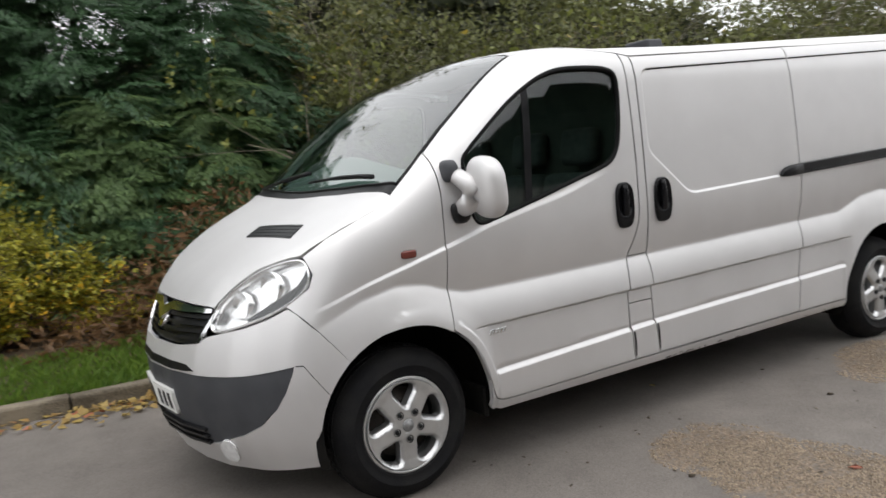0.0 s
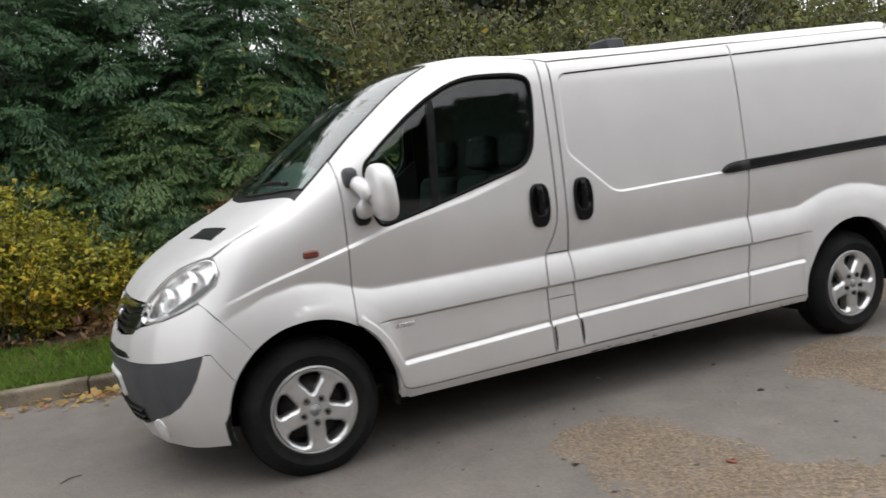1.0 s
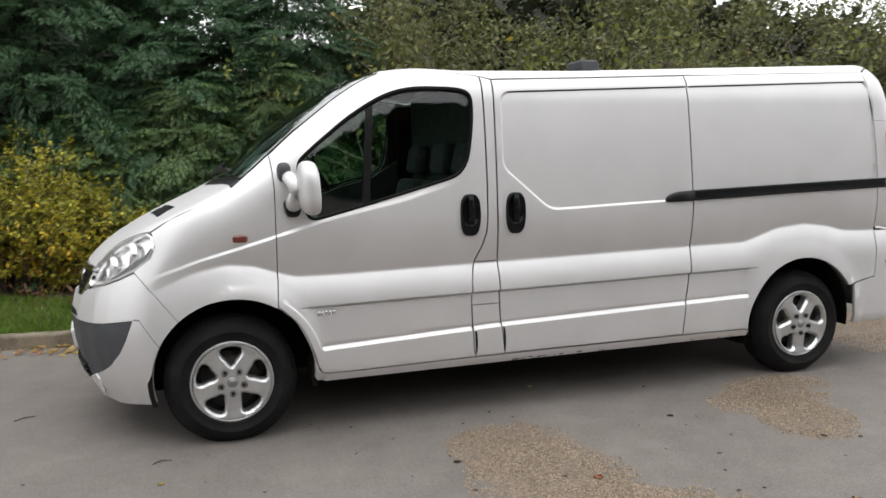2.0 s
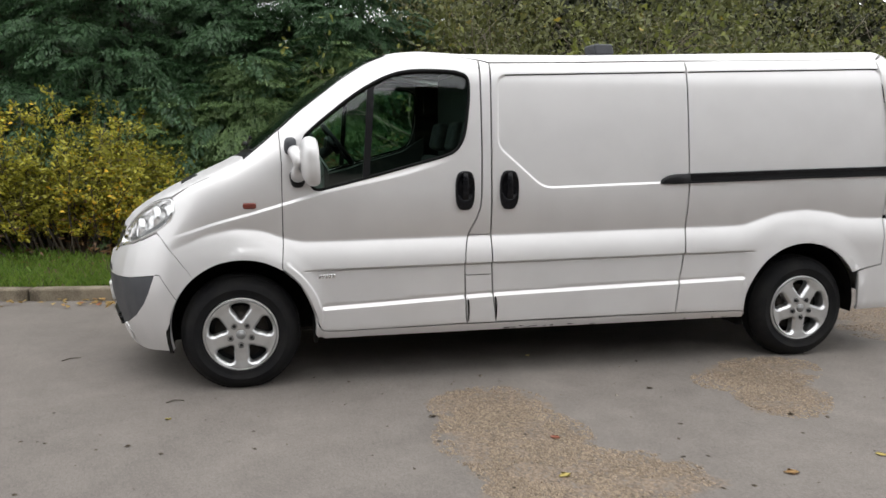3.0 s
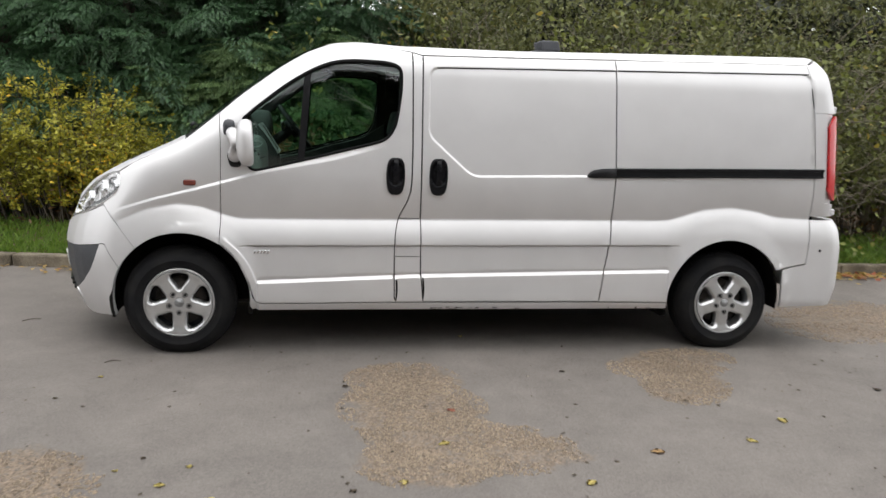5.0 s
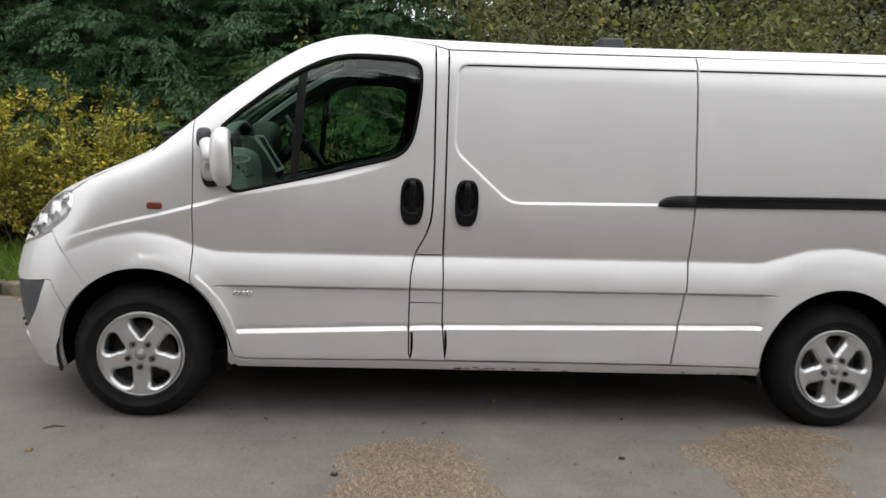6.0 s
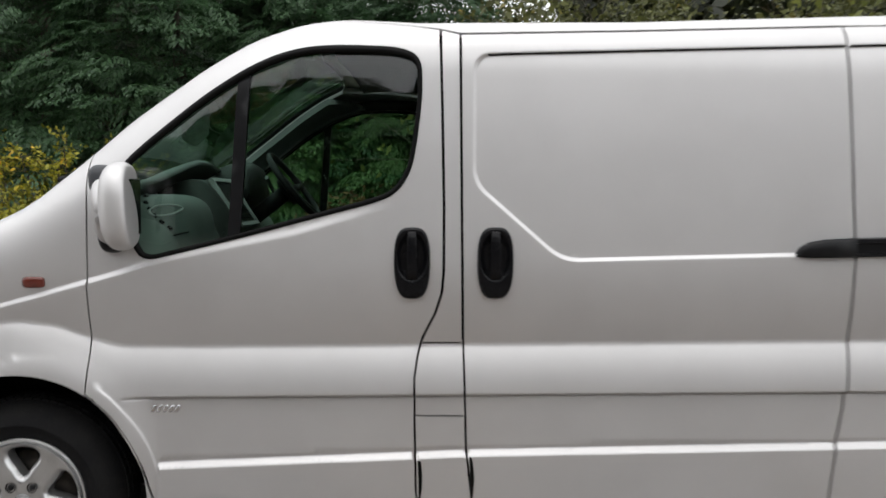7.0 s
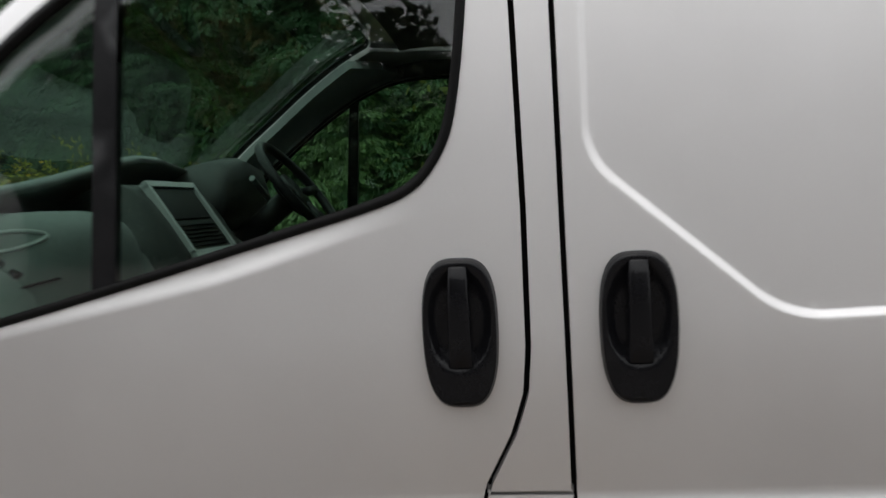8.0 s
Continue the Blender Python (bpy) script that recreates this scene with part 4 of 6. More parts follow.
# number plate with bars for its characters
plate = new("number_plate")
plate.parent = bumper
b = cut([(0, 0.437), (D(12.6), 0.437), (D(12.6), 0.548), (0, 0.548)], lift_nose, 0.03, gap=0.0, sink=-0.010, flange=0.02)
panel("plate", joined(b, mirrored(b)), WHITE, plate, "white number plate")
for k in range(7):
    y = -10.4 + 3.2 * k + (1.5 if k > 3 else 0)
    c = [(D(abs(y) - 0.8), 0.457), (D(abs(y) + 0.8), 0.457), (D(abs(y) + 0.8), 0.528), (D(abs(y) - 0.8), 0.528)]
    b = cut(c, lift_nose, 0.03, gap=0.0, sink=-0.012, flange=0.004)
    panel("bar", b if y > 0 else mirrored(b), BLACK, plate)

# grille: black mesh behind slats, a chrome frame and a round mark on a bar
GR_TOP = [(D(29), 0.905), (D(24), 0.917), (D(14), 0.922), (0, 0.924)]
GR = [(0, 0.752), (D(8), 0.752), (D(16), 0.757), (D(23.7), 0.772)] + GR_TOP
b = cut(GR, lift_nose, 0.03, gap=0.001, sink=0.035, flange=0.0)
grille = panel("grille", joined(b, mirrored(b)), BLACK, van, "black front grille with chrome surround")
for z, w in ((0.772, 24.3), (0.802, 25.5), (0.832, 26.5), (0.862, 27.5)):
    b = cut([(0, z), (D(w), z + 0.010), (D(w), z + 0.024), (0, z + 0.014)], lift_nose, 0.03, gap=0.0, sink=0.012, flange=0.02)
    panel("grille_slat", joined(b, mirrored(b)), BLACK, grille)
for z0, z1, w in ((0.892, 0.918, D(27.5)),):
    b = cut([(0, z0 - 0.06), (D(7), z0 - 0.01), (w, z0), (w, z1 - 0.01), (D(6), z1), (0, z1 - 0.03)], lift_nose, 0.02, gap=0.0, sink=-0.004, flange=0.02)
    panel("chrome_bar", joined(b, mirrored(b)), CHROME, grille, "chrome bar")
b = cut([(D(23.6), 0.770), (D(24.9), 0.772), (D(29.9), 0.902), (D(28.7), 0.905)], lift_nose, 0.02, gap=0.0, sink=-0.002, flange=0.02)
panel("chrome_edge", b, CHROME, grille, "chrome edge", both=True)
bm = bmesh.new()
lathe(bm, [(0.0, 0), (0.03, 0), (0.052, 0.006), (0.058, 0.0), (0.06, 0.02)], 32, (0, 0, 0))
pm = lift_nose([(0.0, 0.855)])
gm = gradient(pm)[0]
bmesh.ops.transform(bm, matrix=Matrix.Translation(Vector(pm[0]) - Vector(gm) * 0.008) @ Vector(gm).to_track_quat("-Y", "Z").to_matrix().to_4x4(), verts=bm.verts)
part("round_mark", bm, CHROME, grille, "plain round chrome mark", True)

# headlamps
cover = cut(LAMP, lift_nose, 0.03, gap=0.001, flange=0.004, sink=0.0)
bowl = cut(LAMP, lift_nose, 0.02, gap=0.003, flange=0.0, sink=0.038)
wall = band(inset(np.asarray(dense(np.concatenate((LAMP, LAMP[:1])), 0.02)[:-1]), 0.0005), inset(np.asarray(dense(np.concatenate((LAMP, LAMP[:1])), 0.02)[:-1]), 0.0045), lift_nose, 0.0005, 0.004)
lamp_loop = np.asarray(dense(np.concatenate((LAMP, LAMP[:1])), 0.02)[:-1])
depth = band(inset(lamp_loop, 0.0045), inset(lamp_loop, 0.007), lift_nose, 0.004, 0.038)
shade = cut([pol(-0.60, 0.25, 0.850), pol(-0.52, 0.18, 0.882), pol(-0.445, 0.13, 0.919), pol(-0.367, 0.10, 0.972), pol(-0.342, 0.10, 1.03), pol(-0.346, 0.12, 1.075), pol(-0.364, 0.125, 1.03),
             pol(-0.398, 0.13, 0.993), pol(-0.455, 0.155, 0.960), pol(-0.525, 0.195, 0.920), pol(-0.595, 0.25, 0.876)], lift_nose, 0.02, gap=0.0, flange=0.0, sink=0.016)
for f in (lambda s: s, mirrored):
    lamp = new("headlamp")
    lamp.parent = van
    tagged(lamp, "clear headlamp with bright reflectors")
    m = f(cover)
    o = link_mesh("lamp_cover", m[0], m[1], CLEAR, lamp, "clear cover", m[2])
    o.visible_shadow = False
    m = f(bowl)
    link_mesh("lamp_bowl", m[0], m[1], REFLECTOR, lamp, "silver reflector", m[2])
    m = f((wall[0], wall[1], np.zeros((4 * len(wall[1]), 3))))
    link_mesh("lamp_rim", m[0], m[1], REFLECTOR, lamp)
    m = f((depth[0], depth[1], np.zeros((4 * len(depth[1]), 3))))
    link_mesh("lamp_wall", m[0], m[1], REFLECTOR, lamp)
    m = f(shade)
    link_mesh("lamp_bezel", m[0], m[1], DASHDARK, lamp, "dark grey bezel", m[2])
    for x, q, z, r in ((-0.46, 0.225, 1.0, 0.062), (-0.56, 0.33, 0.935, 0.055)):
        p = lift_nose([pol(x, q, z)])
        g = gradient(p)[0]
        c = Vector(p[0]) - Vector(g) * 0.045
        bm = bmesh.new()
        lathe(bm, [(0.0, -0.004), (r * 0.22, -0.004), (r * 0.25, 0.02), (r * 0.7, 0.002), (r, -0.032), (r * 1.05, -0.034), (r * 1.05, 0.0)], 28, (0, 0, 0))
        bmesh.ops.transform(bm, matrix=Matrix.Translation(c) @ Vector((-1, -0.25, 0.1)).to_track_quat("-Y", "Z").to_matrix().to_4x4(), verts=bm.verts)
        me_v = np.array([tuple(v.co) for v in bm.verts])
        me_f = [tuple(v.index for v in fc.verts) for fc in bm.faces] if not bm.verts.index_update() else []
        bm.free()
        m = f((me_v, me_f, np.zeros((sum(map(len, me_f)), 3))))
        link_mesh("reflector", m[0], m[1], REFLECTOR, lamp)

# bonnet and cowl
bonnet_half = np.concatenate((lift_nose(dense(GR_TOP[::-1], 0.1))[:, :2], lift_nose(np.array([pol(-0.64, 0.455, 0.912), pol(-0.57, 0.39, 0.992), pol(-0.488, 0.30, 1.062), pol(-0.41, 0.21, 1.094), pol(-0.36, 0.15, 1.105)]))[:, :2], bonnet_seam3[1:, :2] - np.array((0.0, 0.0)),
                              [(0.025, 0.20), (-0.02, 0.45), (-0.05, 0.75), (-0.06, MID)]))
both = np.concatenate((bonnet_half, (bonnet_half * (1, -1) + (0, 2 * MID))[::-1][1:-1]))
bonnet = panel("bonnet", cut(both, lift_top, 0.03, gap=0.0007), PAINT, van, "silver bonnet")
cowl_half = np.array([(-0.058, MID), (-0.048, 0.75), (-0.018, 0.45), (0.027, 0.20), (0.048, 0.088), (0.09, 0.095), (0.06, 0.22), (0.022, 0.45), (-0.005, 0.75), (-0.012, MID)])
loop = np.concatenate((cowl_half, (cowl_half * (1, -1) + (0, 2 * MID))[::-1][1:-1]))
panel("cowl", cut(loop, lift_top, 0.03, gap=0.0, sink=0.006), BLACK, van, "black plastic cowl under the windscreen")
# bonnet air vent
vent = np.array([(-0.365, 0.78), (-0.282, 0.80), (-0.232, 0.385), (-0.318, 0.335)])
vent_ob = panel("bonnet_vent", cut(vent, lift_top, 0.03, gap=0, sink=-0.003), BLACK, bonnet, "black bonnet air vent")
for k in range(4):
    u0, u1 = (k + 0.35) / 4, (k + 0.6) / 4
    f = lambda u: (tuple(vent[0] + (vent[1] - vent[0]) * u), tuple(vent[3] + (vent[2] - vent[3]) * u))
    (a0, b0), (a1, b1) = f(u0), f(u1)
    panel("vent_slat", cut([a0, a1, b1, b0], lift_top, 0.04, gap=0, sink=-0.0045, flange=0.004), BLACK, vent_ob)

# windscreen with its dark border, wipers
sc_half = np.concatenate(([(-0.012, MID), (-0.005, 0.75), (0.022, 0.45), (0.06, 0.22)], [(0.092, 0.105), (0.15, 0.112), (0.235, 0.127), (0.40, 0.147), (0.60, 0.187), (0.76, 0.227), (0.845, 0.262)], [(0.862, 0.30), (0.872, 0.45), (0.867, 0.7), (0.852, MID)]))
sc_both = np.concatenate((sc_half, (sc_half * (1, -1) + (0, 2 * MID))[::-1][1:-1]))
screen = new("windscreen")
screen.parent = van
tagged(screen, "raked windscreen reflecting sky and trees")
o = panel("windscreen_glass", cut(sc_both, lift_top, 0.04, gap=0.0, flange=0.005), SCREEN, screen)
o.visible_shadow = False
sd = dense(np.concatenate((sc_both, sc_both[:1])), 0.03)[:-1]
bv, bf = band(inset(sd, -0.002), inset(sd, 0.005), lift_top, 0.0010, 0.004)
link_mesh("screen_border", bv, bf, BLACK, screen, "black border")
for y0, y1 in ((0.25, 0.85), (0.95, 1.55)):
    pts = top3([(0.02 + 0.05 * (1 - u), y0 + (y1 - y0) * u) for u in np.linspace(0, 1, 9)])
    bm = bmesh.new()
    tube(bm, [Vector(p) + Vector((-0.012, 0, 0.02)) for p in pts], [0.012] * 5 + [0.008] * 4, 6)
    part("wiper", bm, BLACK, screen, smooth=True)

# ---- tail: corner post, lamp, bumper, doors ----
tail_seam = to_tail(on_side(dense(SEAM_REAR, 0.02)))
seam = lambda z: float(np.interp(z, tail_seam[:, 1], tail_seam[:, 0]))
def tail_strip(z0, z1, a1, n=10):
    zs = np.linspace(z0, z1, n)
    return [(seam(z), z) for z in zs] + [(a1, z1), (a1, z0)]


LAMPZ = (1.035, 1.585)
c = cut([(seam(z), z) for z in np.linspace(1.60, 1.86, 10)] + list(to_tail(on_side([(3.957, 1.90)]))) + [(radians(a), 1.943) for a in (62, 56, 50, 42, 34, 25, 14, 2)] + [(D(2), 1.60)], lift_tail, 0.02, gap=0.001)
panel("rear_corner", c, PAINT, van, both=True)
c = cut([(seam(z), z) for z in np.linspace(0.925, 1.60, 20)] + [(D(62.2), 1.60), (D(61.4), 1.3), (D(60.2), 1.02), (D(50), 1.0), (D(49), 0.925)], lift_tail, 0.015, gap=0.002)
panel("rear_corner", c, PAINT, van, both=True)
lampo = rounded(np.array([(D(62.0), 1.585), (D(61.2), 1.3), (D(60.0), 1.035), (D(49), 1.035), (D(49), 1.3), (D(51), 1.585)]), 1)
panel("tail_lamp", cut(lampo, lift_tail, 0.02, gap=0.001, sink=-0.012), RED, van, "red tail lamp", both=True)
rbo = np.concatenate((to_tail(on_side([(3.872, 0.568), (3.95, 0.588), (4.045, 0.608)])), [(seam(z), z) for z in np.linspace(0.64, 0.905, 7)], [(0, 0.905), (0, 0.32), (D(50), 0.325)],
                      to_tail(on_side([(4.05, 0.32), (3.885, 0.315), (3.878, 0.45)]))))
c = cut(rbo, lift_tail, 0.03, gap=0.002)
panel("rear_bumper", joined(c, mirrored(c)), PAINT, van, "silver rear bumper")
bm = bmesh.new()
lathe(bm, [(0.0, -0.004), (0.009, -0.004), (0.011, 0.004)], 14, (4.14, float(on_side([(4.14, 0.70)])[0, 1]), 0.70))
part("parking_sensor", bm, BLACK, van, "small dark parking sensor", True)
c = cut([(D(0), 0.93), (D(47), 0.93), (D(48), 1.3), (D(50), 1.6), (D(50), 1.84), (D(0), 1.86)], lift_tail, 0.05, gap=0.002, sink=0.004)
panel("rear_door", c, PAINT, van, both=True)

panel("corner_backing", cut(flank([(3.90, 1.76), (4.02, 1.76), (4.00, 1.84), (3.99, 1.90), (3.96, 1.925), (3.90, 1.92)]), lift_flank, 0.02, gap=0, sink=0.006, flange=0), PAINT, van, both=True)
panel("lamp_backing", cut([(D(65), 1.0), (D(65), 1.63), (D(46), 1.63), (D(46), 1.0)], lift_tail, 0.03, gap=0, sink=0.014, flange=0), PAINT, van, both=True)
for z in (1.628, 0.955):
    p = lift_tail([(D(55), z)])[0]
    bm = bmesh.new()
    box(bm, (p[0] - 0.012, p[1] - 0.012, z - 0.020), (p[0] + 0.020, p[1] + 0.03, z + 0.020), 0.006, 2)
    part("door_hinge", bm, PAINT, van, "silver rear door hinge")

# ---- underside: floor, arches ----
bm = bmesh.new()
box(bm, (0.47, 0.22, 0.27), (3.03, 1.68, 0.34), 0.02, 1)
box(bm, (0.6, 0.55, 0.20), (2.9, 1.35, 0.28), 0.02, 1)
for x0, x1 in ((-0.45, 0.46), (3.04, 4.1)):
    box(bm, (x0, 0.43, 0.25), (x1, 1.47, 0.34), 0.02, 1)
part("underbody", bm, UNDER, van, "dirty dark underbody")
for cx, cz, r in (ARCH_F, ARCH_R):
    for s in (0, 1):
        bm = bmesh.new()
        n = 28
        prof = [(0.004, 0.055), (0.03, 0.08), (0.04, 0.40)]
        rings = []
        for k in range(n + 1):
            a = radians(-10) + radians(207) * k / n
            rings.append([bm.verts.new((cx + (r + d - 0.004) * math.cos(a), (y if not s else 2 * MID - y), cz + (r + d - 0.004) * math.sin(a))) for d, y in prof])
        for a, b in zip(rings, rings[1:]):
            for i in range(2):
                bm.faces.new((a[i], a[i + 1], b[i + 1], b[i]))
        bm.faces.new([q[2] for q in rings])
        part("arch_liner", bm, LINER, van, smooth=True)
bm = bmesh.new()
box(bm, (0.405, 0.06, 0.262), (0.43, 0.25, 0.40), 0.008, 1)
part("mud_flap", bm, LINER, van)
# black scuffs and rust along the sill's lower edge
sill = [o for o in van.children if o.name.startswith("sill")][0]
rs = random.Random(12)
for k in range(17):
    x = 1.47 + 0.60 * rs.random() ** 1.4 if k < 14 else rs.uniform(2.2, 2.95)
    w, z0 = rs.uniform(0.012, 0.05), rs.uniform(0.301, 0.312)
    h = rs.uniform(0.005, 0.013)
    loop = rounded([(x, z0), (x + w, z0 + 0.002), (x + w * rs.uniform(0.6, 1.0), z0 + h), (x + w * rs.uniform(0.3, 0.5), z0 + h * 0.6), (x + w * rs.uniform(0.0, 0.2), z0 + h * 0.9)], 1)
    panel("scuff", cut(flank(loop), lift_flank, 0.02, gap=0, sink=-0.0008, flange=0), UNDER, sill)

# ---- wheels ----
def wheel_at(cx, cy, cz):
    w = new("wheel")
    w.parent = van
    tagged(w, "five-spoke silver alloy wheel with black tyre")
    bm = bmesh.new()
    prof = [(0.206, 0.045), (0.208, 0.004), (0.212, -0.010), (0.216, -0.014), (0.221, -0.012), (0.236, -0.020), (0.252, -0.0225), (0.254, -0.0240), (0.258, -0.0240), (0.260, -0.0225), (0.272, -0.019), (0.286, -0.011), (0.298, 0.000), (0.309, 0.014), (0.317, 0.027), (0.323, 0.038), (0.327, 0.050), (0.3285, 0.08), (0.3285, 0.14), (0.318, 0.175), (0.28, 0.190), (0.206, 0.16)]
    lathe(bm, prof, 72, (cx, cy, cz))
    for q in bm.verts:
        q.co.z = max(q.co.z, 0.0155)
    tyre = part("tyre", bm, TYRE, w, "black tyre", True)
    bm = bmesh.new()
    for k in range(72):
        for j, (y0, y1) in enumerate(((0.044, 0.066), (0.071, 0.095), (0.100, 0.125))):
            a = 2 * math.pi * (k + 0.3 * j) / 72
            box(bm, (-0.011, y0, 0.320), (0.011, y1, 0.3300 if j == 0 else 0.3340), 0, 1, Matrix.Translation((cx, cy, cz)) @ Matrix.Rotation(a, 4, "Y"))
    for q in bm.verts:
        q.co.z = max(q.co.z, 0.015)
    part("tread", bm, TYRE, tyre)
    # rim barrel and lip
    bm = bmesh.new()
    lathe(bm, [(0.186, 0.10), (0.184, 0.03), (0.190, 0.010), (0.193, -0.002), (0.199, -0.008), (0.206, -0.010), (0.210, -0.004), (0.210, 0.02), (0.206, 0.05)], 72, (cx, cy, cz))
    rim = part("rim", bm, ALLOY, w, "silver alloy rim", True)
    # spoked face, cut from a disc
    from mathutils.geometry import delaunay_2d_cdt
    loops = [np.array([(0.199 * math.cos(a), 0.199 * math.sin(a)) for a in np.linspace(0, 2 * math.pi, 90, endpoint=False)])]
    for s in range(5):
        mid = radians(-90 + 36 + 72 * s)
        o = rounded(np.array([(0.084, -0.12), (0.084, 0.12), (0.125, 0.27), (0.155, 0.36), (0.183, 0.30), (0.186, 0.0), (0.183, -0.30), (0.155, -0.36), (0.125, -0.27)]), 2)
        loops.append(np.array([(r * math.cos(mid + a), r * math.sin(mid + a)) for r, a in o]))
    gx, gy = np.meshgrid(np.arange(-0.2, 0.2, 0.008), np.arange(-0.2, 0.2, 0.008))
    pts = np.stack([gx.ravel(), gy.ravel()], 1)
    ok = inside_poly(pts, loops[0])
    for h in loops[1:]:
        ok &= ~inside_poly(pts, h)
    pts = pts[ok]
    for h in loops:
        pts = pts[edge_distance(pts, h) > 0.003]
    vs, es = [], []
    for h in loops:
        k = len(vs)
        vs += [Vector(v) for v in h]
        es += [(k + i, k + (i + 1) % len(h)) for i in range(len(h))]
    ov, _, of, _, _, _ = delaunay_2d_cdt(vs + [Vector(v) for v in pts], es, [], 0, 1e-7)
    v2 = np.array([tuple(v) for v in ov])
    tri = np.array([tuple(f) for f in of])
    c = v2[tri].mean(1)
    ok = inside_poly(c, loops[0])
    for h in loops[1:]:
        ok &= ~inside_poly(c, h)
    tri = tri[ok]
    r = np.hypot(v2[:, 0], v2[:, 1])
    d = np.full(len(v2), 1.0)
    for h in loops[1:]:
        d = np.minimum(d, edge_distance(v2, h))
    y = 0.012 * (r / 0.2) ** 2 - 0.016 * step(d, 0.0, 0.011) + 0.004 * (1 - step(r, 0.028, 0.032)) - 0.010 * step(r, 0.15, 0.2)
    v3 = np.stack([cx + 0.965 * v2[:, 0], cy + y, cz + 0.965 * v2[:, 1]], 1)
    faces = [tuple(t) for t in tri]
    seen = {}
    for t in faces:
        for a, b2 in zip(t, t[1:] + t[:1]):
            seen[(a, b2)] = 1
    rimv, allv = {}, list(v3)
    for a, b2 in [e for e in seen if (e[1], e[0]) not in seen]:
        for i in (a, b2):
            if i not in rimv:
                rimv[i] = (len(allv), len(allv) + 1)
                allv += [v3[i], v3[i] + np.array((0, 0.045, 0))]
        faces.append((rimv[b2][0], rimv[a][0], rimv[a][1], rimv[b2][1]))
    link_mesh("spokes", allv, faces, ALLOY, rim)
    for s in range(5):
        a = radians(-90 + 72 * s)
        bm = bmesh.new()
        lathe(bm, [(0.0, -0.004), (0.008, -0.004), (0.010, 0.0), (0.010, 0.008), (0.014, 0.008), (0.0145, -0.001), (0.017, -0.002)], 14, (cx + 0.060 * math.cos(a), cy - 0.0175, cz + 0.060 * math.sin(a)))
        part("wheel_bolt", bm, BLACK, rim, "dark wheel bolt", True)
    bm = bmesh.new()
    lathe(bm, [(0.0, -0.0195), (0.014, -0.0195), (0.015, -0.018), (0.024, -0.018), (0.0275, -0.015), (0.028, 0.0)], 28, (cx, cy, cz))
    part("hub_cap", bm, DULL, rim, "dull grey hub cap", smooth=True)
    bm = bmesh.new()
    lathe(bm, [(0.03, 0.062), (0.15, 0.065), (0.15, 0.08), (0.03, 0.08)], 48, (cx, cy, cz))
    part("brake_disc", bm, BRAKE, w, smooth=True)
    bm = bmesh.new()
    lathe(bm, [(0.0, 0.10), (0.212, 0.10)], 40, (cx, cy, cz))
    part("wheel_back", bm, BLACK, w)
    return w


for cx in (0.0, 3.498 / 0.9957):
    w = wheel_at(cx, 0.062, 0.3345)
    copy_thing(w, Matrix.Translation((2 * cx, 2 * MID, 0)) @ Matrix.Rotation(math.pi, 4, "Z"))

# ---- roof vent ----
bm = bmesh.new()
zr = float(top3([(2.43, 0.9)])[0, 2])
box(bm, (2.32, 0.82, zr - 0.01), (2.51, 1.02, zr + 0.036), 0.008, 2)
for q in bm.verts:
    if q.co.z > zr + 0.02:
        q.co.x = 2.41 + (q.co.x - 2.41) * 0.92
vent_o = part("roof_vent", bm, GREYTRIM, van, "grey plastic roof vent", False)
bm = bmesh.new()
box(bm, (2.38, 0.82, zr + 0.035), (2.515, 1.02, zr + 0.105), 0.012, 2)
for q in bm.verts:
    if q.co.z > zr + 0.07:
        q.co.x -= 0.012
part("vent_cap", bm, GREYTRIM, vent_o)

# ---- cab interior ----
def loft(name, sections, mat, parent, label="", close=True):
    """Joins outlines with the same number of points, in order."""
    bm = bmesh.new()
    rings = [[bm.verts.new(p) for p in s] for s in sections]
    n = len(rings[0])
    for a, b in zip(rings, rings[1:]):
        for k in range(n):
            bm.faces.new((a[k], a[(k + 1) % n], b[(k + 1) % n], b[k]))
    if close:
        bm.faces.new(rings[0][::-1])
        bm.faces.new(rings[-1])
    return part(name, bm, mat, parent, label, True)


dash = new("dashboard")
dash.parent = van
tagged(dash, "grey plastic dashboard with dark shelf and vents")
LIP = table([0.13, 0.35, 0.6, 0.95, 1.15, 1.3, 1.77], [1.375, 1.39, 1.43, 1.495, 1.49, 1.45, 1.40], 0.08)
DX = rounded([(0.06, 1.20), (0.28, 1.255), (0.40, 1.262), (0.47, 1.21), (0.485, 1.10), (0.47, 0.95), (0.40, 0.84), (0.08, 0.84)], 1)
loft("dash_body", [[(x, y, z) for x, z in DX] for y in (0.13, 0.30, 0.8, 1.3, 1.77)], DASH, dash)
loft("dash_top", [[(x, y, z) for x, z in ((0.03, 1.22), (0.12, 1.27 + 0.25 * (L - 1.38)), (0.24, L - 0.025), (0.315, L), (0.34, L - 0.012), (0.325, L - 0.026), (0.25, L - 0.05), (0.10, 1.23))]
                  for y, L in ((y, float(LIP(y))) for y in np.linspace(0.14, 1.76, 13))], DASH, dash, "grey dashboard top with a raised lip")
bm = bmesh.new()
box(bm, (0.10, 0.15, 1.18), (0.235, 1.75, 1.33), 0.01, 1)
part("shelf_back", bm, DASHDARK, dash, "dark shelf under the lip")
bm = bmesh.new()
bmesh.ops.create_uvsphere(bm, u_segments=28, v_segments=16, radius=1)
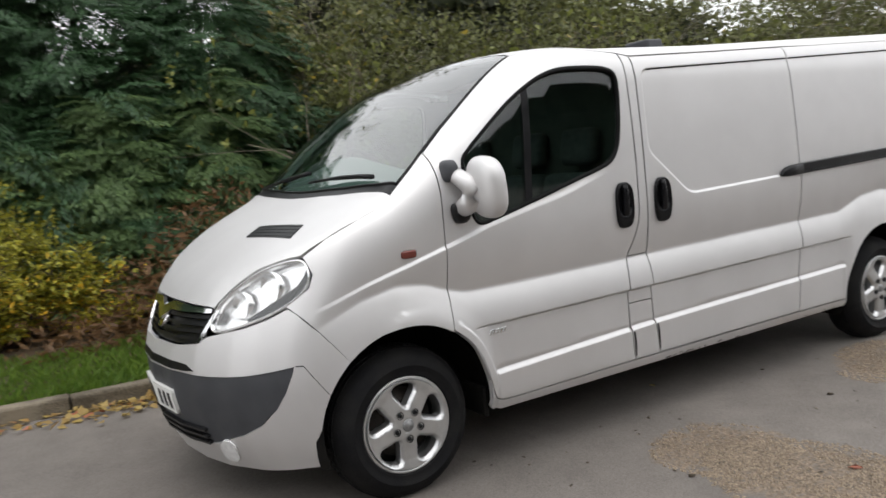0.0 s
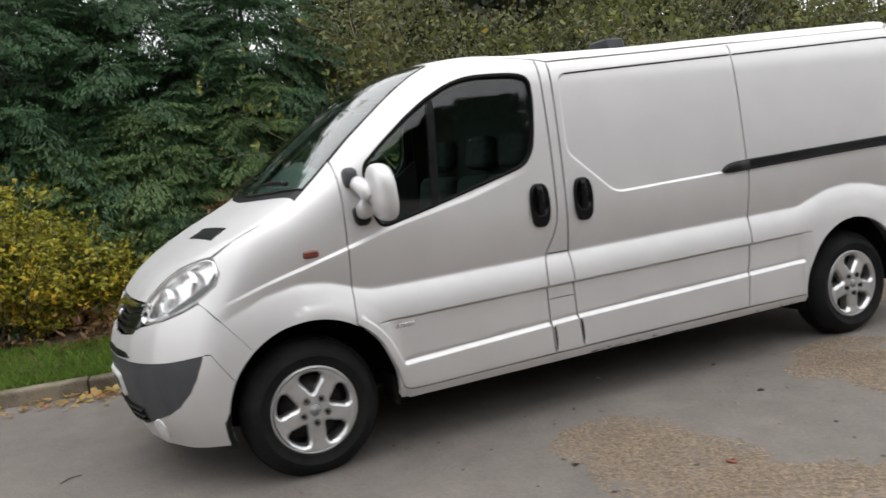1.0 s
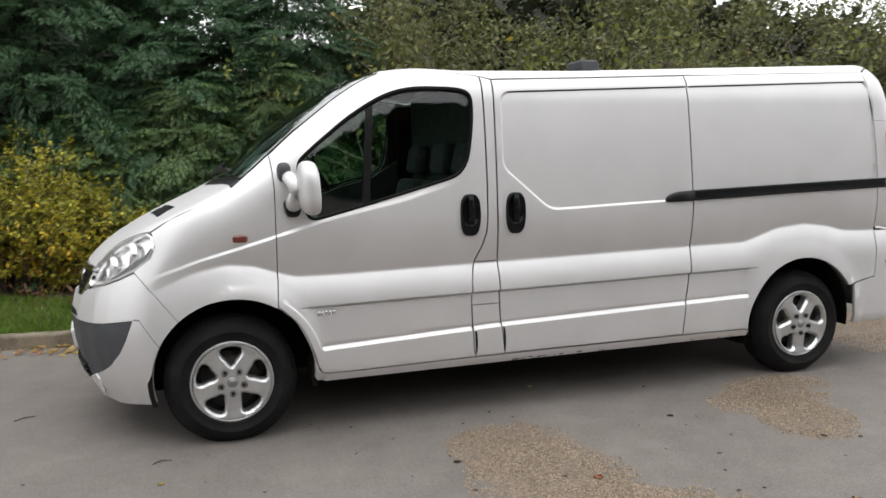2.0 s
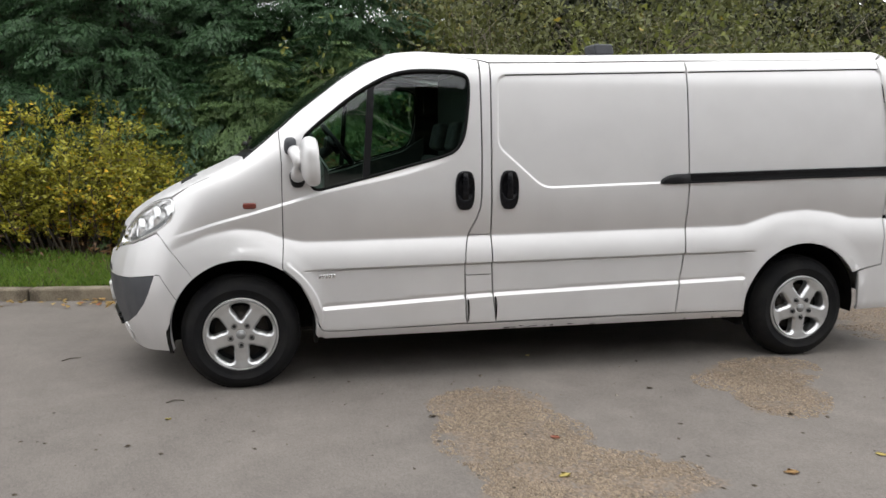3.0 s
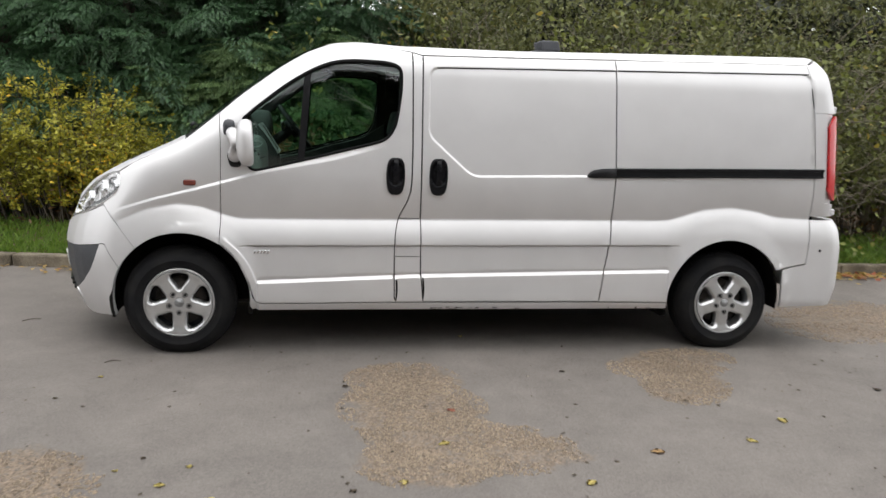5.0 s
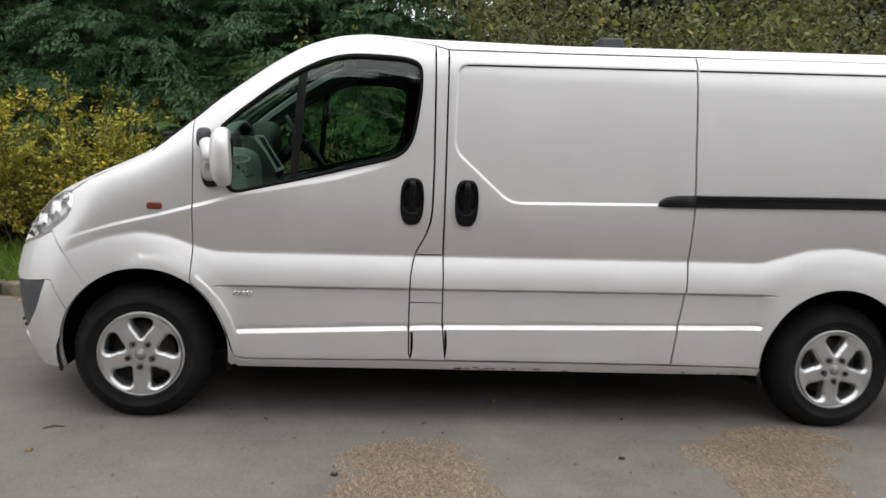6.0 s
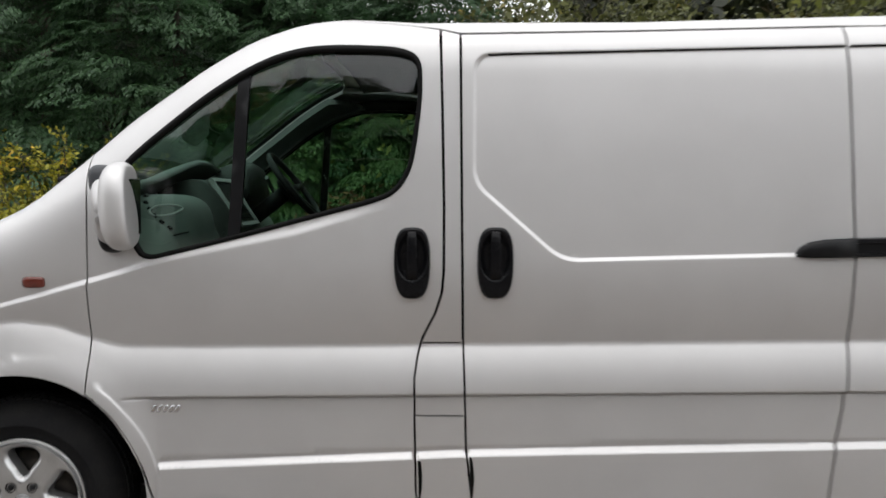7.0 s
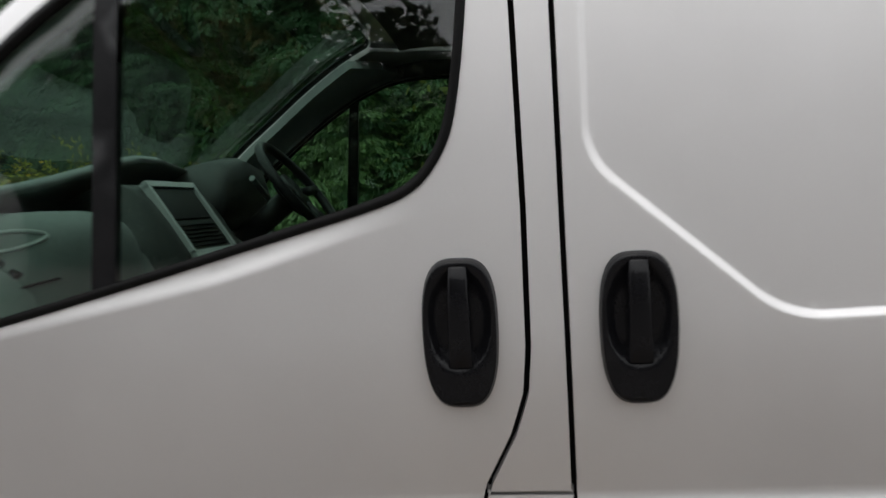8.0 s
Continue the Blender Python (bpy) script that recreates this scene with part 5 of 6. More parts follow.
for q in bm.verts:
    s = lambda c, e: math.copysign(abs(c) ** e, c)
    q.co = (0.36 + s(q.co.x, 0.6) * 0.14, 0.42 + s(q.co.y, 0.6) * 0.27, 1.165 + s(q.co.z, 0.6) * 0.175)
part("airbag_bulge", bm, DASH, dash, "grey rounded passenger panel", True)


def near(x, z):
    """The point of the passenger panel's near face at x, z."""
    k = 1 - abs((x - 0.36) / 0.14) ** 3.333 - abs((z - 1.165) / 0.175) ** 3.333
    return Vector((x, 0.42 - 0.27 * max(k, 0.0) ** 0.3 - 0.002, z))


for cx, cz, rx, rz, turn, label in ((0.315, 1.255, 0.055, 0.026, -20, "oval air outlet ring"), (0.432, 1.285, 0.042, 0.018, 5, "pale rim of a tray")):
    bm = bmesh.new()
    ca, sa = math.cos(radians(turn)), math.sin(radians(turn))
    tube(bm, [near(cx + rx * ca * math.cos(a) - rz * sa * math.sin(a), cz + rx * sa * math.cos(a) + rz * ca * math.sin(a)) for a in np.linspace(0, 2 * math.pi, 33)], 0.0045, 6, False)
    part("vent_ring", bm, DASHPALE, dash, label, smooth=True)
for k in range(6):
    p = near(0.345 + 0.022 * k, 1.331 - 0.021 * k)
    bm = bmesh.new()
    box(bm, (-0.009, -0.003, -0.006), (0.009, 0.03, 0.006), 0.002, 1, Matrix.Translation(p) @ Matrix.Rotation(radians(40), 4, "Y"))
    part("vent_slot", bm, BLACK, dash)
bm = bmesh.new()
tube(bm, [near(0.42 + 0.012 * k, 1.185 + 0.004 * k) for k in range(7)], 0.003, 5)
part("glovebox_gap", bm, BLACK, dash)
loft("console_body", [[(x - 0.065, y, z) for x, z in rounded([(0.26, 1.33), (0.40, 1.40), (0.47, 1.40), (0.53, 1.34), (0.63, 1.18), (0.62, 0.85), (0.30, 0.85)], 1)] for y in (0.70, 0.75, 1.08, 1.13)], DASHDARK, dash)


def plate_on(u0, u1, y0, y1, thick, mat, name, label=""):
    """A block lying on the console's sloping face; u runs down the slope."""
    a, b = Vector((0.425, 0, 1.392)), Vector((0.540, 0, 1.215))
    d = b - a
    nrm = Vector((-d.z, 0, d.x)).normalized()
    nrm = nrm if nrm.x > 0 else -nrm
    bm = bmesh.new()
    box(bm, (0, y0, 0), (1, y1, thick), 0)
    for q in bm.verts:
        u = u0 + (u1 - u0) * q.co.x
        q.co = a + d * u + nrm * (q.co.z - 0.004) + Vector((0, q.co.y, 0))
    return part(name, bm, mat, dash, label)


for a in ((0.0, 1.0, 0.76, 0.775), (0.0, 1.0, 1.045, 1.06), (-0.05, 0.03, 0.76, 1.06), (0.97, 1.05, 0.76, 1.06)):
    plate_on(*a, 0.020, DASHPALE, "console_frame", "silver console frame")
plate_on(0.03, 0.97, 0.775, 1.045, 0.010, DASHDARK, "console_face")
for k in range(6):
    plate_on(0.58 + 0.06 * k, 0.605 + 0.06 * k, 0.79, 1.03, 0.016, BLACK, "vent_blade")
plate_on(0.06, 0.50, 0.79, 1.03, 0.014, BLACK, "display")
loft("instrument_hood", [[(x, y, z) for x, z in rounded([(0.20, 1.30), (0.30, 1.38 + h), (0.42, 1.40 + h), (0.485, 1.37 + h), (0.455, 1.28), (0.25, 1.22)], 1)] for y, h in ((1.18, 0.0), (1.25, 0.08), (1.42, 0.105), (1.58, 0.08), (1.65, 0.0))], DASHDARK, dash, "dark instrument hood")
wheel = new("steering_wheel")
wheel.parent = dash
tagged(wheel, "black steering wheel")
wm = pose(0.645, 1.42, 1.385, 0, 52, 0)
bm = bmesh.new()
tube(bm, [wm @ Vector((0.185 * math.cos(a), 0.185 * math.sin(a), 0)) for a in np.linspace(0, 2 * math.pi, 41)], 0.016, 8, False)
for a in (math.pi / 2, -math.pi / 2, 0.0):
    tube(bm, [wm @ Vector((0.05 * math.cos(a), 0.05 * math.sin(a), -0.02)), wm @ Vector((0.185 * math.cos(a), 0.185 * math.sin(a), 0))], 0.018, 6)
tube(bm, [wm @ Vector((0, 0, -0.01)), wm @ Vector((0, 0, -0.05))], 0.075, 16)
tube(bm, [wm @ Vector((0, 0, -0.04)), wm @ Vector((0, 0, -0.26))], 0.04, 10)
part("wheel_ring", bm, BLACK, wheel, smooth=True)
bm = bmesh.new()
tube(bm, [(0.56, 1.34, 1.36), (0.56, 1.20, 1.42)], 0.010, 6)
part("indicator_stalk", bm, DASH, wheel)
# seats
for y0, y1 in ((0.20, 0.68), (0.68, 1.08), (1.22, 1.70)):
    seat = new("seat")
    seat.parent = van
    tagged(seat, "dark cloth front seat")
    bm = bmesh.new()
    box(bm, (0.80, y0, 0.55), (1.32, y1, 0.78), 0.05, 3)
    part("cushion", bm, CLOTH, seat, smooth=True)
    bm = bmesh.new()
    box(bm, (-0.07, y0 + 0.01, 0), (0.07, y1 - 0.01, 0.56), 0.05, 3, pose(1.27, 0, 0.74, 0, 12, 0))
    part("backrest", bm, CLOTH, seat, smooth=True)
    bm = bmesh.new()
    box(bm, (-0.05, (y0 + y1) / 2 - 0.13, 0.60), (0.05, (y0 + y1) / 2 + 0.13, 0.80), 0.04, 3, pose(1.27, 0, 0.74, 0, 12, 0))
    part("headrest", bm, CLOTH, seat, smooth=True)
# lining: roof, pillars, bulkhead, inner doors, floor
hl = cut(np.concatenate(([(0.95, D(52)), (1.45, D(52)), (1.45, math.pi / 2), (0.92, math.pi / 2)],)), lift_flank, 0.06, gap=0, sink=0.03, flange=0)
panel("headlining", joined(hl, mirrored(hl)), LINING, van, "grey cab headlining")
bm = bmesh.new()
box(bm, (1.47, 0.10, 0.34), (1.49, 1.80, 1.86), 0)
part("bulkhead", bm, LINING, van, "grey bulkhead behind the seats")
bm = bmesh.new()
box(bm, (0.47, 0.12, 0.345), (1.47, 1.78, 0.40), 0)
part("cab_floor", bm, DASHDARK, van)
pil_out = to_flank(top3(dense([(0.10, 0.125), (0.26, 0.145), (0.46, 0.178), (0.63, 0.217), (0.77, 0.258)], 0.04)))
pil_in = flank([(0.95, 1.83), (0.776, 1.772), (0.638, 1.69), (0.50, 1.58), (0.42, 1.515), (0.33, 1.44)])
pil = cut(np.concatenate((pil_out, pil_in)), lift_flank, 0.04, gap=0.0, sink=0.035, flange=0.03)
panel("pillar_lining", pil, PILLAR, van, "grey windscreen pillar lining", both=True)
frame_in = cut(inset(w_dense, -0.055), lift_flank, 0.05, holes=[inset(w_dense, -0.001)], gap=0, sink=0.024, flange=0)
panel("window_frame_lining", frame_in, DASHDARK, van, "dark lining round the door window", both=True)
inner = cut(flank([(0.48, 0.45), (0.45, 0.60), (0.30, 0.84), (0.30, 1.16), (0.45, 1.13), (0.748, 1.195), (1.02, 1.268), (1.19, 1.315), (1.36, 1.42), (1.36, 0.45)]), lift_flank, 0.06, gap=0, sink=0.07, flange=-0.05)
panel("door_lining", inner, DASHDARK, van, "dark door lining", both=True)


# ---- plants ----
rng = np.random.default_rng(7)


def spin(n, tilt=1.0):
    """Random turns, as n rotation matrices."""
    a, b, c = rng.uniform(0, 2 * np.pi, n), rng.normal(0, tilt, n), rng.normal(0, tilt, n)
    ca, sa, cb, sb, cc, sc = np.cos(a), np.sin(a), np.cos(b), np.sin(b), np.cos(c), np.sin(c)
    z, o = np.zeros(n), np.ones(n)
    Rz = np.stack([ca, -sa, z, sa, ca, z, z, z, o], 1).reshape(-1, 3, 3)
    Ry = np.stack([cb, z, sb, z, o, z, -sb, z, cb], 1).reshape(-1, 3, 3)
    Rx = np.stack([o, z, z, z, cc, -sc, z, sc, cc], 1).reshape(-1, 3, 3)
    return Rz @ Ry @ Rx


LEAF = np.array([(0, 0, 0), (0.32, 0.36, 0.05), (0, 1, -0.06), (-0.32, 0.36, 0.05)], float)
NARROW = np.array([(0, 0, 0), (0.25, 0.42, 0.05), (0, 1, -0.06), (-0.25, 0.42, 0.05)], float)
BLADE = np.array([(0, 0, 0), (0.13, 0.4, 0.02), (0, 1, -0.05), (-0.13, 0.4, 0.02)], float)


def leaves(places, size, shape=LEAF, tilt=0.7, hang=0.0, spread=0.3):
    """Loose leaves at places; hang turns their tips downwards."""
    n = len(places)
    s = size * rng.uniform(1 - spread, 1 + spread, n)
    R = spin(n, tilt)
    v = np.einsum("nij,kj->nki", R, shape) * s[:, None, None]
    v[:, :, 2] -= hang * np.linalg.norm(shape, axis=1)[None, :] * s[:, None]
    return v + places[:, None, :]


def twigs(start, aim, length, depth, radius, out, tips, rnd, droop=0.0, fork=3):
    """A forking limb: tubes to out, twig points to tips."""
    pts, p, d = [start], Vector(start), Vector(aim).normalized()
    n = 5
    for _ in range(n):
        d = (d + Vector((rnd.gauss(0, 0.16), rnd.gauss(0, 0.16), rnd.gauss(0, 0.12) - droop))).normalized()
        p = p + d * length / n
        pts.append(p.copy())
    out.append((pts, [radius * (1 - 0.55 * i / n) for i in range(n + 1)], 6 if depth > 1 else 4))
    if depth <= 1:
        tips += pts[2:]
    elif depth == 2:
        tips += pts[4:]
    if depth > 0:
        for _ in range(fork):
            k = rnd.randint(2, n)
            e = (d + Vector((rnd.gauss(0, 0.6), rnd.gauss(0, 0.6), rnd.gauss(0.1, 0.5)))).normalized()
            twigs(pts[k], e, length * rnd.uniform(0.55, 0.8), depth - 1, radius * (1 - 0.55 * k / n) * 0.6, out, tips, rnd, droop, fork)


def tree(name, label, at, height, seed, leaf_mat, leaf_size, per_tip, spread=0.22, droop=0.0, stems=3, depth=3, lean=(0, -0.15), radius=0.05, fork=3, reach=0.42):
    """A many-stemmed tree or tall shrub: trunk and limbs in one mesh, crown of leaves in another."""
    rnd = random.Random(seed)
    t = thing(name, label, "tree", at, "trees of the hedge")
    limbs, tips = [], []
    for _ in range(stems):
        a = rnd.uniform(0, 6.28)
        twigs(Vector((0.15 * math.cos(a), 0.15 * math.sin(a), -0.1)), (0.35 * math.cos(a) + lean[0], 0.35 * math.sin(a) + lean[1], 1.0), height * reach, depth, radius, limbs, tips, rnd, droop, fork)
    bm = bmesh.new()
    for pts, rr, sd in limbs:
        tube(bm, pts, rr, sd, False)
    part("trunk", bm, TWIG, t, "grey-brown stems and branches", True)
    tips = np.array([tuple(p) for p in tips])
    tips = tips[np.sin(tips[:, 0] * 4.1 + seed) + np.sin(tips[:, 2] * 4.7 + tips[:, 1] * 2.0) + rng.normal(0, 0.5, len(tips)) > 0.3]
    pl = np.repeat(tips, per_tip, 0) + rng.normal(0, spread, (len(tips) * per_tip, 3))
    quads_mesh("crown", leaves(pl, leaf_size, tilt=0.9, hang=0.35), 4, leaf_mat, t)
    return t


def bough_template(seed):
    """A drooping conifer spray, one metre long along +y: fans of narrow blades."""
    r = np.random.default_rng(seed)
    out = []
    for k in range(14):
        u = (k + 0.5) / 14
        base = np.array((0, u, -0.35 * u ** 1.8))
        for sd in (-1, 1):
            L = 0.36 * (1 - u) ** 0.7 + 0.10
            for j in range(5):
                w = (j + 0.6) / 5
                p = base + np.array((sd * L * w * 0.85, L * w * 0.55, -0.30 * L * w ** 1.6)) + r.normal(0, 0.012, 3)
                s = 0.155 * (1 - 0.35 * w)
                a = sd * (0.9 - 0.5 * w) + r.normal(0, 0.35)
                d = np.array((math.sin(a), math.cos(a) * 0.8, -0.45 - 0.3 * w + r.normal(0, 0.15)))
                d /= np.linalg.norm(d)
                q = np.cross(d, (0, 0, 1)) + r.normal(0, 0.3, 3)
                q /= np.linalg.norm(q)
                out.append([p, p + d * s * 0.45 + q * s * 0.135, p + d * s, p + d * s * 0.45 - q * s * 0.135])
    return np.array(out)


BOUGHS = [bough_template(s) for s in (1, 2, 3)]


def conifer(at, height, width, seed, n=520, mat=None, low=0.0):
    t = thing("conifer", "dense dark green conifer with drooping feathery sprays", "tree", at, "conifers behind the bush")
    r = np.random.default_rng(seed)
    bm = bmesh.new()
    tube(bm, [(0, 0, -0.1), (0.03, 0, height * 0.5), (0, 0, height * 0.97)], [0.13, 0.08, 0.01], 9)
    u = r.uniform(low, 1, n) ** 0.9
    part("trunk", bm, BARK, t, "brown trunk and branches", True)
    allv = []
    for k in range(n):
        a = r.uniform(0, 2 * np.pi) if k % 4 == 0 else r.uniform(-1.12 * np.pi, 0.12 * np.pi)
        tier = max(1, round(height / 0.42))
        z = (math.floor(u[k] * tier) + r.normal(0.5, 0.20)) / tier * height * 0.95 + 0.2
        reach = width * (1 - u[k] * 0.93) ** 0.6 * (r.uniform(0.78, 1.05) if k % 4 else r.uniform(0.3, 0.8))
        reach *= 1 + 0.12 * math.sin(5 * a + math.floor(u[k] * tier) * 2.3)
        sc = r.uniform(0.7, 1.15) * (0.62 - 0.2 * u[k])
        ca, sa = math.cos(a - math.pi / 2), math.sin(a - math.pi / 2)
        tilt = r.normal(-0.1, 0.25)
        b = BOUGHS[k % 3] * np.array((r.choice((-1, 1)) * 1.0, 1, 1)) * sc
        y, zz = b[..., 1] * math.cos(tilt) - b[..., 2] * math.sin(tilt), b[..., 1] * math.sin(tilt) + b[..., 2] * math.cos(tilt)
        x = b[..., 0]
        ox, oy = (reach - sc * 0.6) * math.cos(a), (reach - sc * 0.6) * math.sin(a)
        allv.append(np.stack([x * ca - y * sa + ox, x * sa + y * ca + oy, zz + z], -1))
    quads_mesh("crown", np.concatenate(allv), 4, mat or CONIFER, t)


def ground_z(x, y):
    d = max(0.0, y - float(kerb_line(x)) - 0.12)
    return 0.075 + 0.10 * min(d, 3)


def shrub(at, w, d, h, seed, mat, label, n_stem=60, per=90, size=0.05, low=0.3):
    """A bush of upright stems thickly set with small leaves."""
    t = thing("bush", label, "bush", at, "bushes on the verge")
    r = np.random.default_rng(seed)
    bm = bmesh.new()
    pl = []
    for _ in range(n_stem):
        x, y = r.uniform(-w / 2, w / 2), r.uniform(-d / 2, d / 2)
        k = max(0.25, 1 - (x / (w / 2)) ** 2 * 0.45 - max(0, -y / (d / 2)) ** 2 * 0.45)
        L = h * k * r.uniform(0.62, 1.14)
        e = np.array((x + r.normal(0, 0.16) + x * 0.15, y + r.normal(0, 0.16) + y * 0.2, L))
        b = np.array((x * 0.7, y * 0.7, -0.05))
        m = (b + e) / 2 + r.normal(0, 0.06, 3)
        tube(bm, [b, m, e], [0.010, 0.007, 0.003], 4, False)
        for u in r.uniform(low, 1, max(1, per // 12)) ** 0.75:
            q = b * (1 - u) ** 2 + 2 * m * u * (1 - u) + e * u * u
            aim = np.array((r.normal(0, 1), r.normal(-0.3, 1), r.uniform(-0.2, 1.1)))
            aim *= r.uniform(0.10, 0.24) / np.linalg.norm(aim)
            tube(bm, [q, q + aim * 0.5 + (0, 0, 0.01), q + aim], [0.003, 0.0025, 0.0015], 3, False)
            k = np.linspace(0.1, 1.05, 12)[:, None]
            pl.append(q + aim * k + r.normal(0, 0.016, (12, 3)))
    tagged(part("brushwood", bm, BARK, t, "thin brown stems", True), kind="stuff")
    quads_mesh("leaves", leaves(np.concatenate(pl), size, NARROW, tilt=0.8, hang=-0.1), 4, mat, t)


# yellowing bushes on the verge ahead of the van
for k, (x, y, w, d, h) in enumerate(((-2.0, 4.75, 1.9, 1.2, 1.46), (-3.6, 5.1, 2.0, 1.3, 1.66), (-5.2, 5.7, 2.2, 1.4, 1.75), (-0.98, 4.8, 0.9, 0.9, 0.88))):
    shrub((x, y, ground_z(x, y)), w, d, h, 20 + k, BUSH, "yellow-green leafy bush turning to autumn colour", 130, 235, 0.050, 0.14)

# dark conifers behind
for k, (x, y, h, w) in enumerate(((-3.4, 7.3, 5.8, 2.6), (-1.7, 6.9, 4.9, 2.3), (-0.1, 6.7, 3.7, 2.1), (-5.4, 7.8, 5.8, 2.6), (-8.0, 8.6, 6.0, 2.8), (1.2, 6.6, 3.5, 2.0))):
    conifer((x, y, 0.35), h, w, 40 + k, 1050)
conifer((-0.1, 5.6, 0.3), 2.0, 1.1, 61, 420, JUNIPER)
conifer((1.0, 5.6, 0.3), 2.2, 1.0, 62, 300, JUNIPER)
conifer((-0.9, 5.5, 0.3), 1.5, 1.0, 63, 300, JUNIPER)

# broad-leaved hedge trees, thin at the top
for k, (x, y, h) in enumerate(((3.2, 5.3, 3.8), (4.6, 5.4, 3.7), (5.9, 5.1, 3.8), (7.2, 5.0, 3.9), (8.6, 5.2, 4.0), (10.2, 5.4, 4.1), (2.9, 6.6, 5.0), (2.0, 7.9, 5.0), (5.2, 6.8, 5.2), (8.0, 6.9, 5.0), (3.9, 7.4, 5.4), (6.8, 6.6, 5.2), (9.6, 7.2, 5.0), (11.9, 6.3, 6.2), (13.6, 6.4, 6.4), (15.6, 6.8, 6.6))):
    tree("hedge_tree", "tangled hedge tree with small yellowing leaves and bare twigs", (x, y, ground_z(x, y)), h, 100 + k, HEDGE, 0.062 if y < 6 else 0.066, 9 if y < 6 else 22, 0.085 if y < 6 else 0.115, 0.02, 4 if y < 6 else 5, 4 if y < 6 else 3, (0, -0.12), 0.035, 3, 0.34 if y < 6 else 0.40)
for k, (x, y, w, d, h) in enumerate(((4.9, 4.35, 1.6, 0.9, 1.5), (6.3, 4.3, 1.7, 0.9, 1.9), (7.9, 4.3, 1.8, 0.9, 2.0), (9.6, 4.4, 1.9, 1.0, 2.1), (3.3, 4.4, 1.6, 0.9, 1.4), (1.7, 4.5, 1.6, 0.9, 1.2))):
    shrub((x, y, ground_z(x, y)), w, d, h, 70 + k, HEDGE, "dense olive-green hedge bush", 36, 84, 0.058, 0.12)

for k, (x, y, h) in enumerate(((2.9, 5.0, 3.6), (3.6, 4.9, 3.4), (4.4, 4.8, 3.6), (5.3, 4.8, 3.5), (6.6, 4.6, 3.4), (7.9, 4.7, 3.5))):
    tree("overhanging_tree", "bare-twigged tree leaning over the verge with sparse yellow-green leaves", (x, y, ground_z(x, y)), h, 300 + k, SPARSE, 0.070, 3, 0.12, 0.06, 5, 3, (0.0, -0.50), 0.036, 3, 0.44)

# woods behind, and trees across the car park
def woods(name, x0, x1, y0, y1, h, n, size, seed, mat, label):
    r = np.random.default_rng(seed)
    m = 60
    cx, cy, ch = r.uniform(x0, x1, m), r.uniform(y0, y1, m), h * r.uniform(0.7, 1.05, m)
    i = r.integers(0, m, n)
    a, u = r.uniform(0, 6.28, n), r.uniform(0, 1, n) ** 0.6
    R = ch[i] * 0.28
    z = r.uniform(0.02, 1, n)
    p = np.stack([cx[i] + R * u * np.cos(a) * (1.15 - z * 0.6), cy[i] + R * u * np.sin(a) * (1.15 - z * 0.6), ch[i] * z], 1)
    o = quads_mesh(name, leaves(p, size, tilt=1.0, spread=0.5), 4, mat)
    tagged(o, label, "woods", kind="stuff")


for x0, x1, h, n, seed in ((-24, -0.5, 6.3, 80000, 5), (-0.5, 4.0, 3.4, 16000, 15), (4.0, 12.0, 5.6, 60000, 25), (12.0, 26.0, 4.3, 36000, 35)):
    woods("far_woods", x0, x1, 10.5, 15, h, n, 0.30, seed, WOODS, "dark mixed woods beyond the hedge")
woods("woods_across", -8, 45, -36, -30, 12.0, 110000, 0.55, 9, WOODS, "low trees across the car park")
woods("woods_across", -45, -8, -34, -26, 15.5, 90000, 0.55, 6, WOODS, "trees across the car park")

# grass along the verge
def grass(name, label, places, size, mat):
    n = len(places)
    a = rng.uniform(0, 6.28, n)
    s = size * rng.uniform(0.5, 1.2, n)
    lean = rng.normal(0, 0.35, (n, 2))
    w = 0.06
    q = np.zeros((n, 4, 3))
    for k, (side_, up) in enumerate(((-1, 0), (1, 0), (0.5, 0.6), (0, 1.0))):
        q[:, k, 0] = side_ * w * s * np.cos(a) + lean[:, 0] * s * up ** 2
        q[:, k, 1] = side_ * w * s * np.sin(a) + lean[:, 1] * s * up ** 2
        q[:, k, 2] = up * s
    o = quads_mesh(name, q + places[:, None, :], 4, mat)
    tagged(o, label, "grass", kind="stuff")


n = 60000
gx = rng.uniform(-7, 11, n)
gd = rng.uniform(0, 1, n) ** 1.2 * (1.25 + 0.25 * np.sin(gx * 1.7))
ky = kerb_line(gx) + 0.13
keep = ~((gx > -0.3) & (gx < 3.0) & (rng.uniform(0, 1, n) < 0.4))
gp = np.stack([gx, ky + gd, 0.07 + 0.10 * gd], 1)[keep]
grass("verge_grass", "rough green grass on the verge", gp, 0.085, GRASS)

# dead bracken and litter under the bushes
n = 9000
x = np.where(rng.uniform(0, 1, n) < 0.4, rng.uniform(-7, 10, n), rng.normal(0.0, 0.6, n))
d = rng.uniform(0.9, 3.0, n)
y = kerb_line(x) + d
pl = np.stack([x, y, 0.08 + 0.10 * np.minimum(d, 3) + rng.uniform(0, 1, n) ** 1.5 * (0.5 + 0.4 * (np.abs(x - 0.2) < 0.7)) * (np.sin(x * 2.1) * 0.4 + 0.9)], 1)
o = quads_mesh("dead_bracken", leaves(pl, 0.09, BLADE, 0.9, 0.1), 4, BRACKEN)
tagged(o, "brown dead bracken and litter under the bushes", "bracken", kind="stuff")
n = 8200
x = rng.uniform(-7, 10, n)
d = np.abs(rng.normal(0, 0.15, n)) + 0.01
pl = np.stack([x, kerb_line(x) - d, 0.008 + rng.uniform(0, 0.02, n)], 1)
keep = rng.uniform(0, 1, n) < 0.45 + 0.4 * np.sin(x * 1.3 + 1)
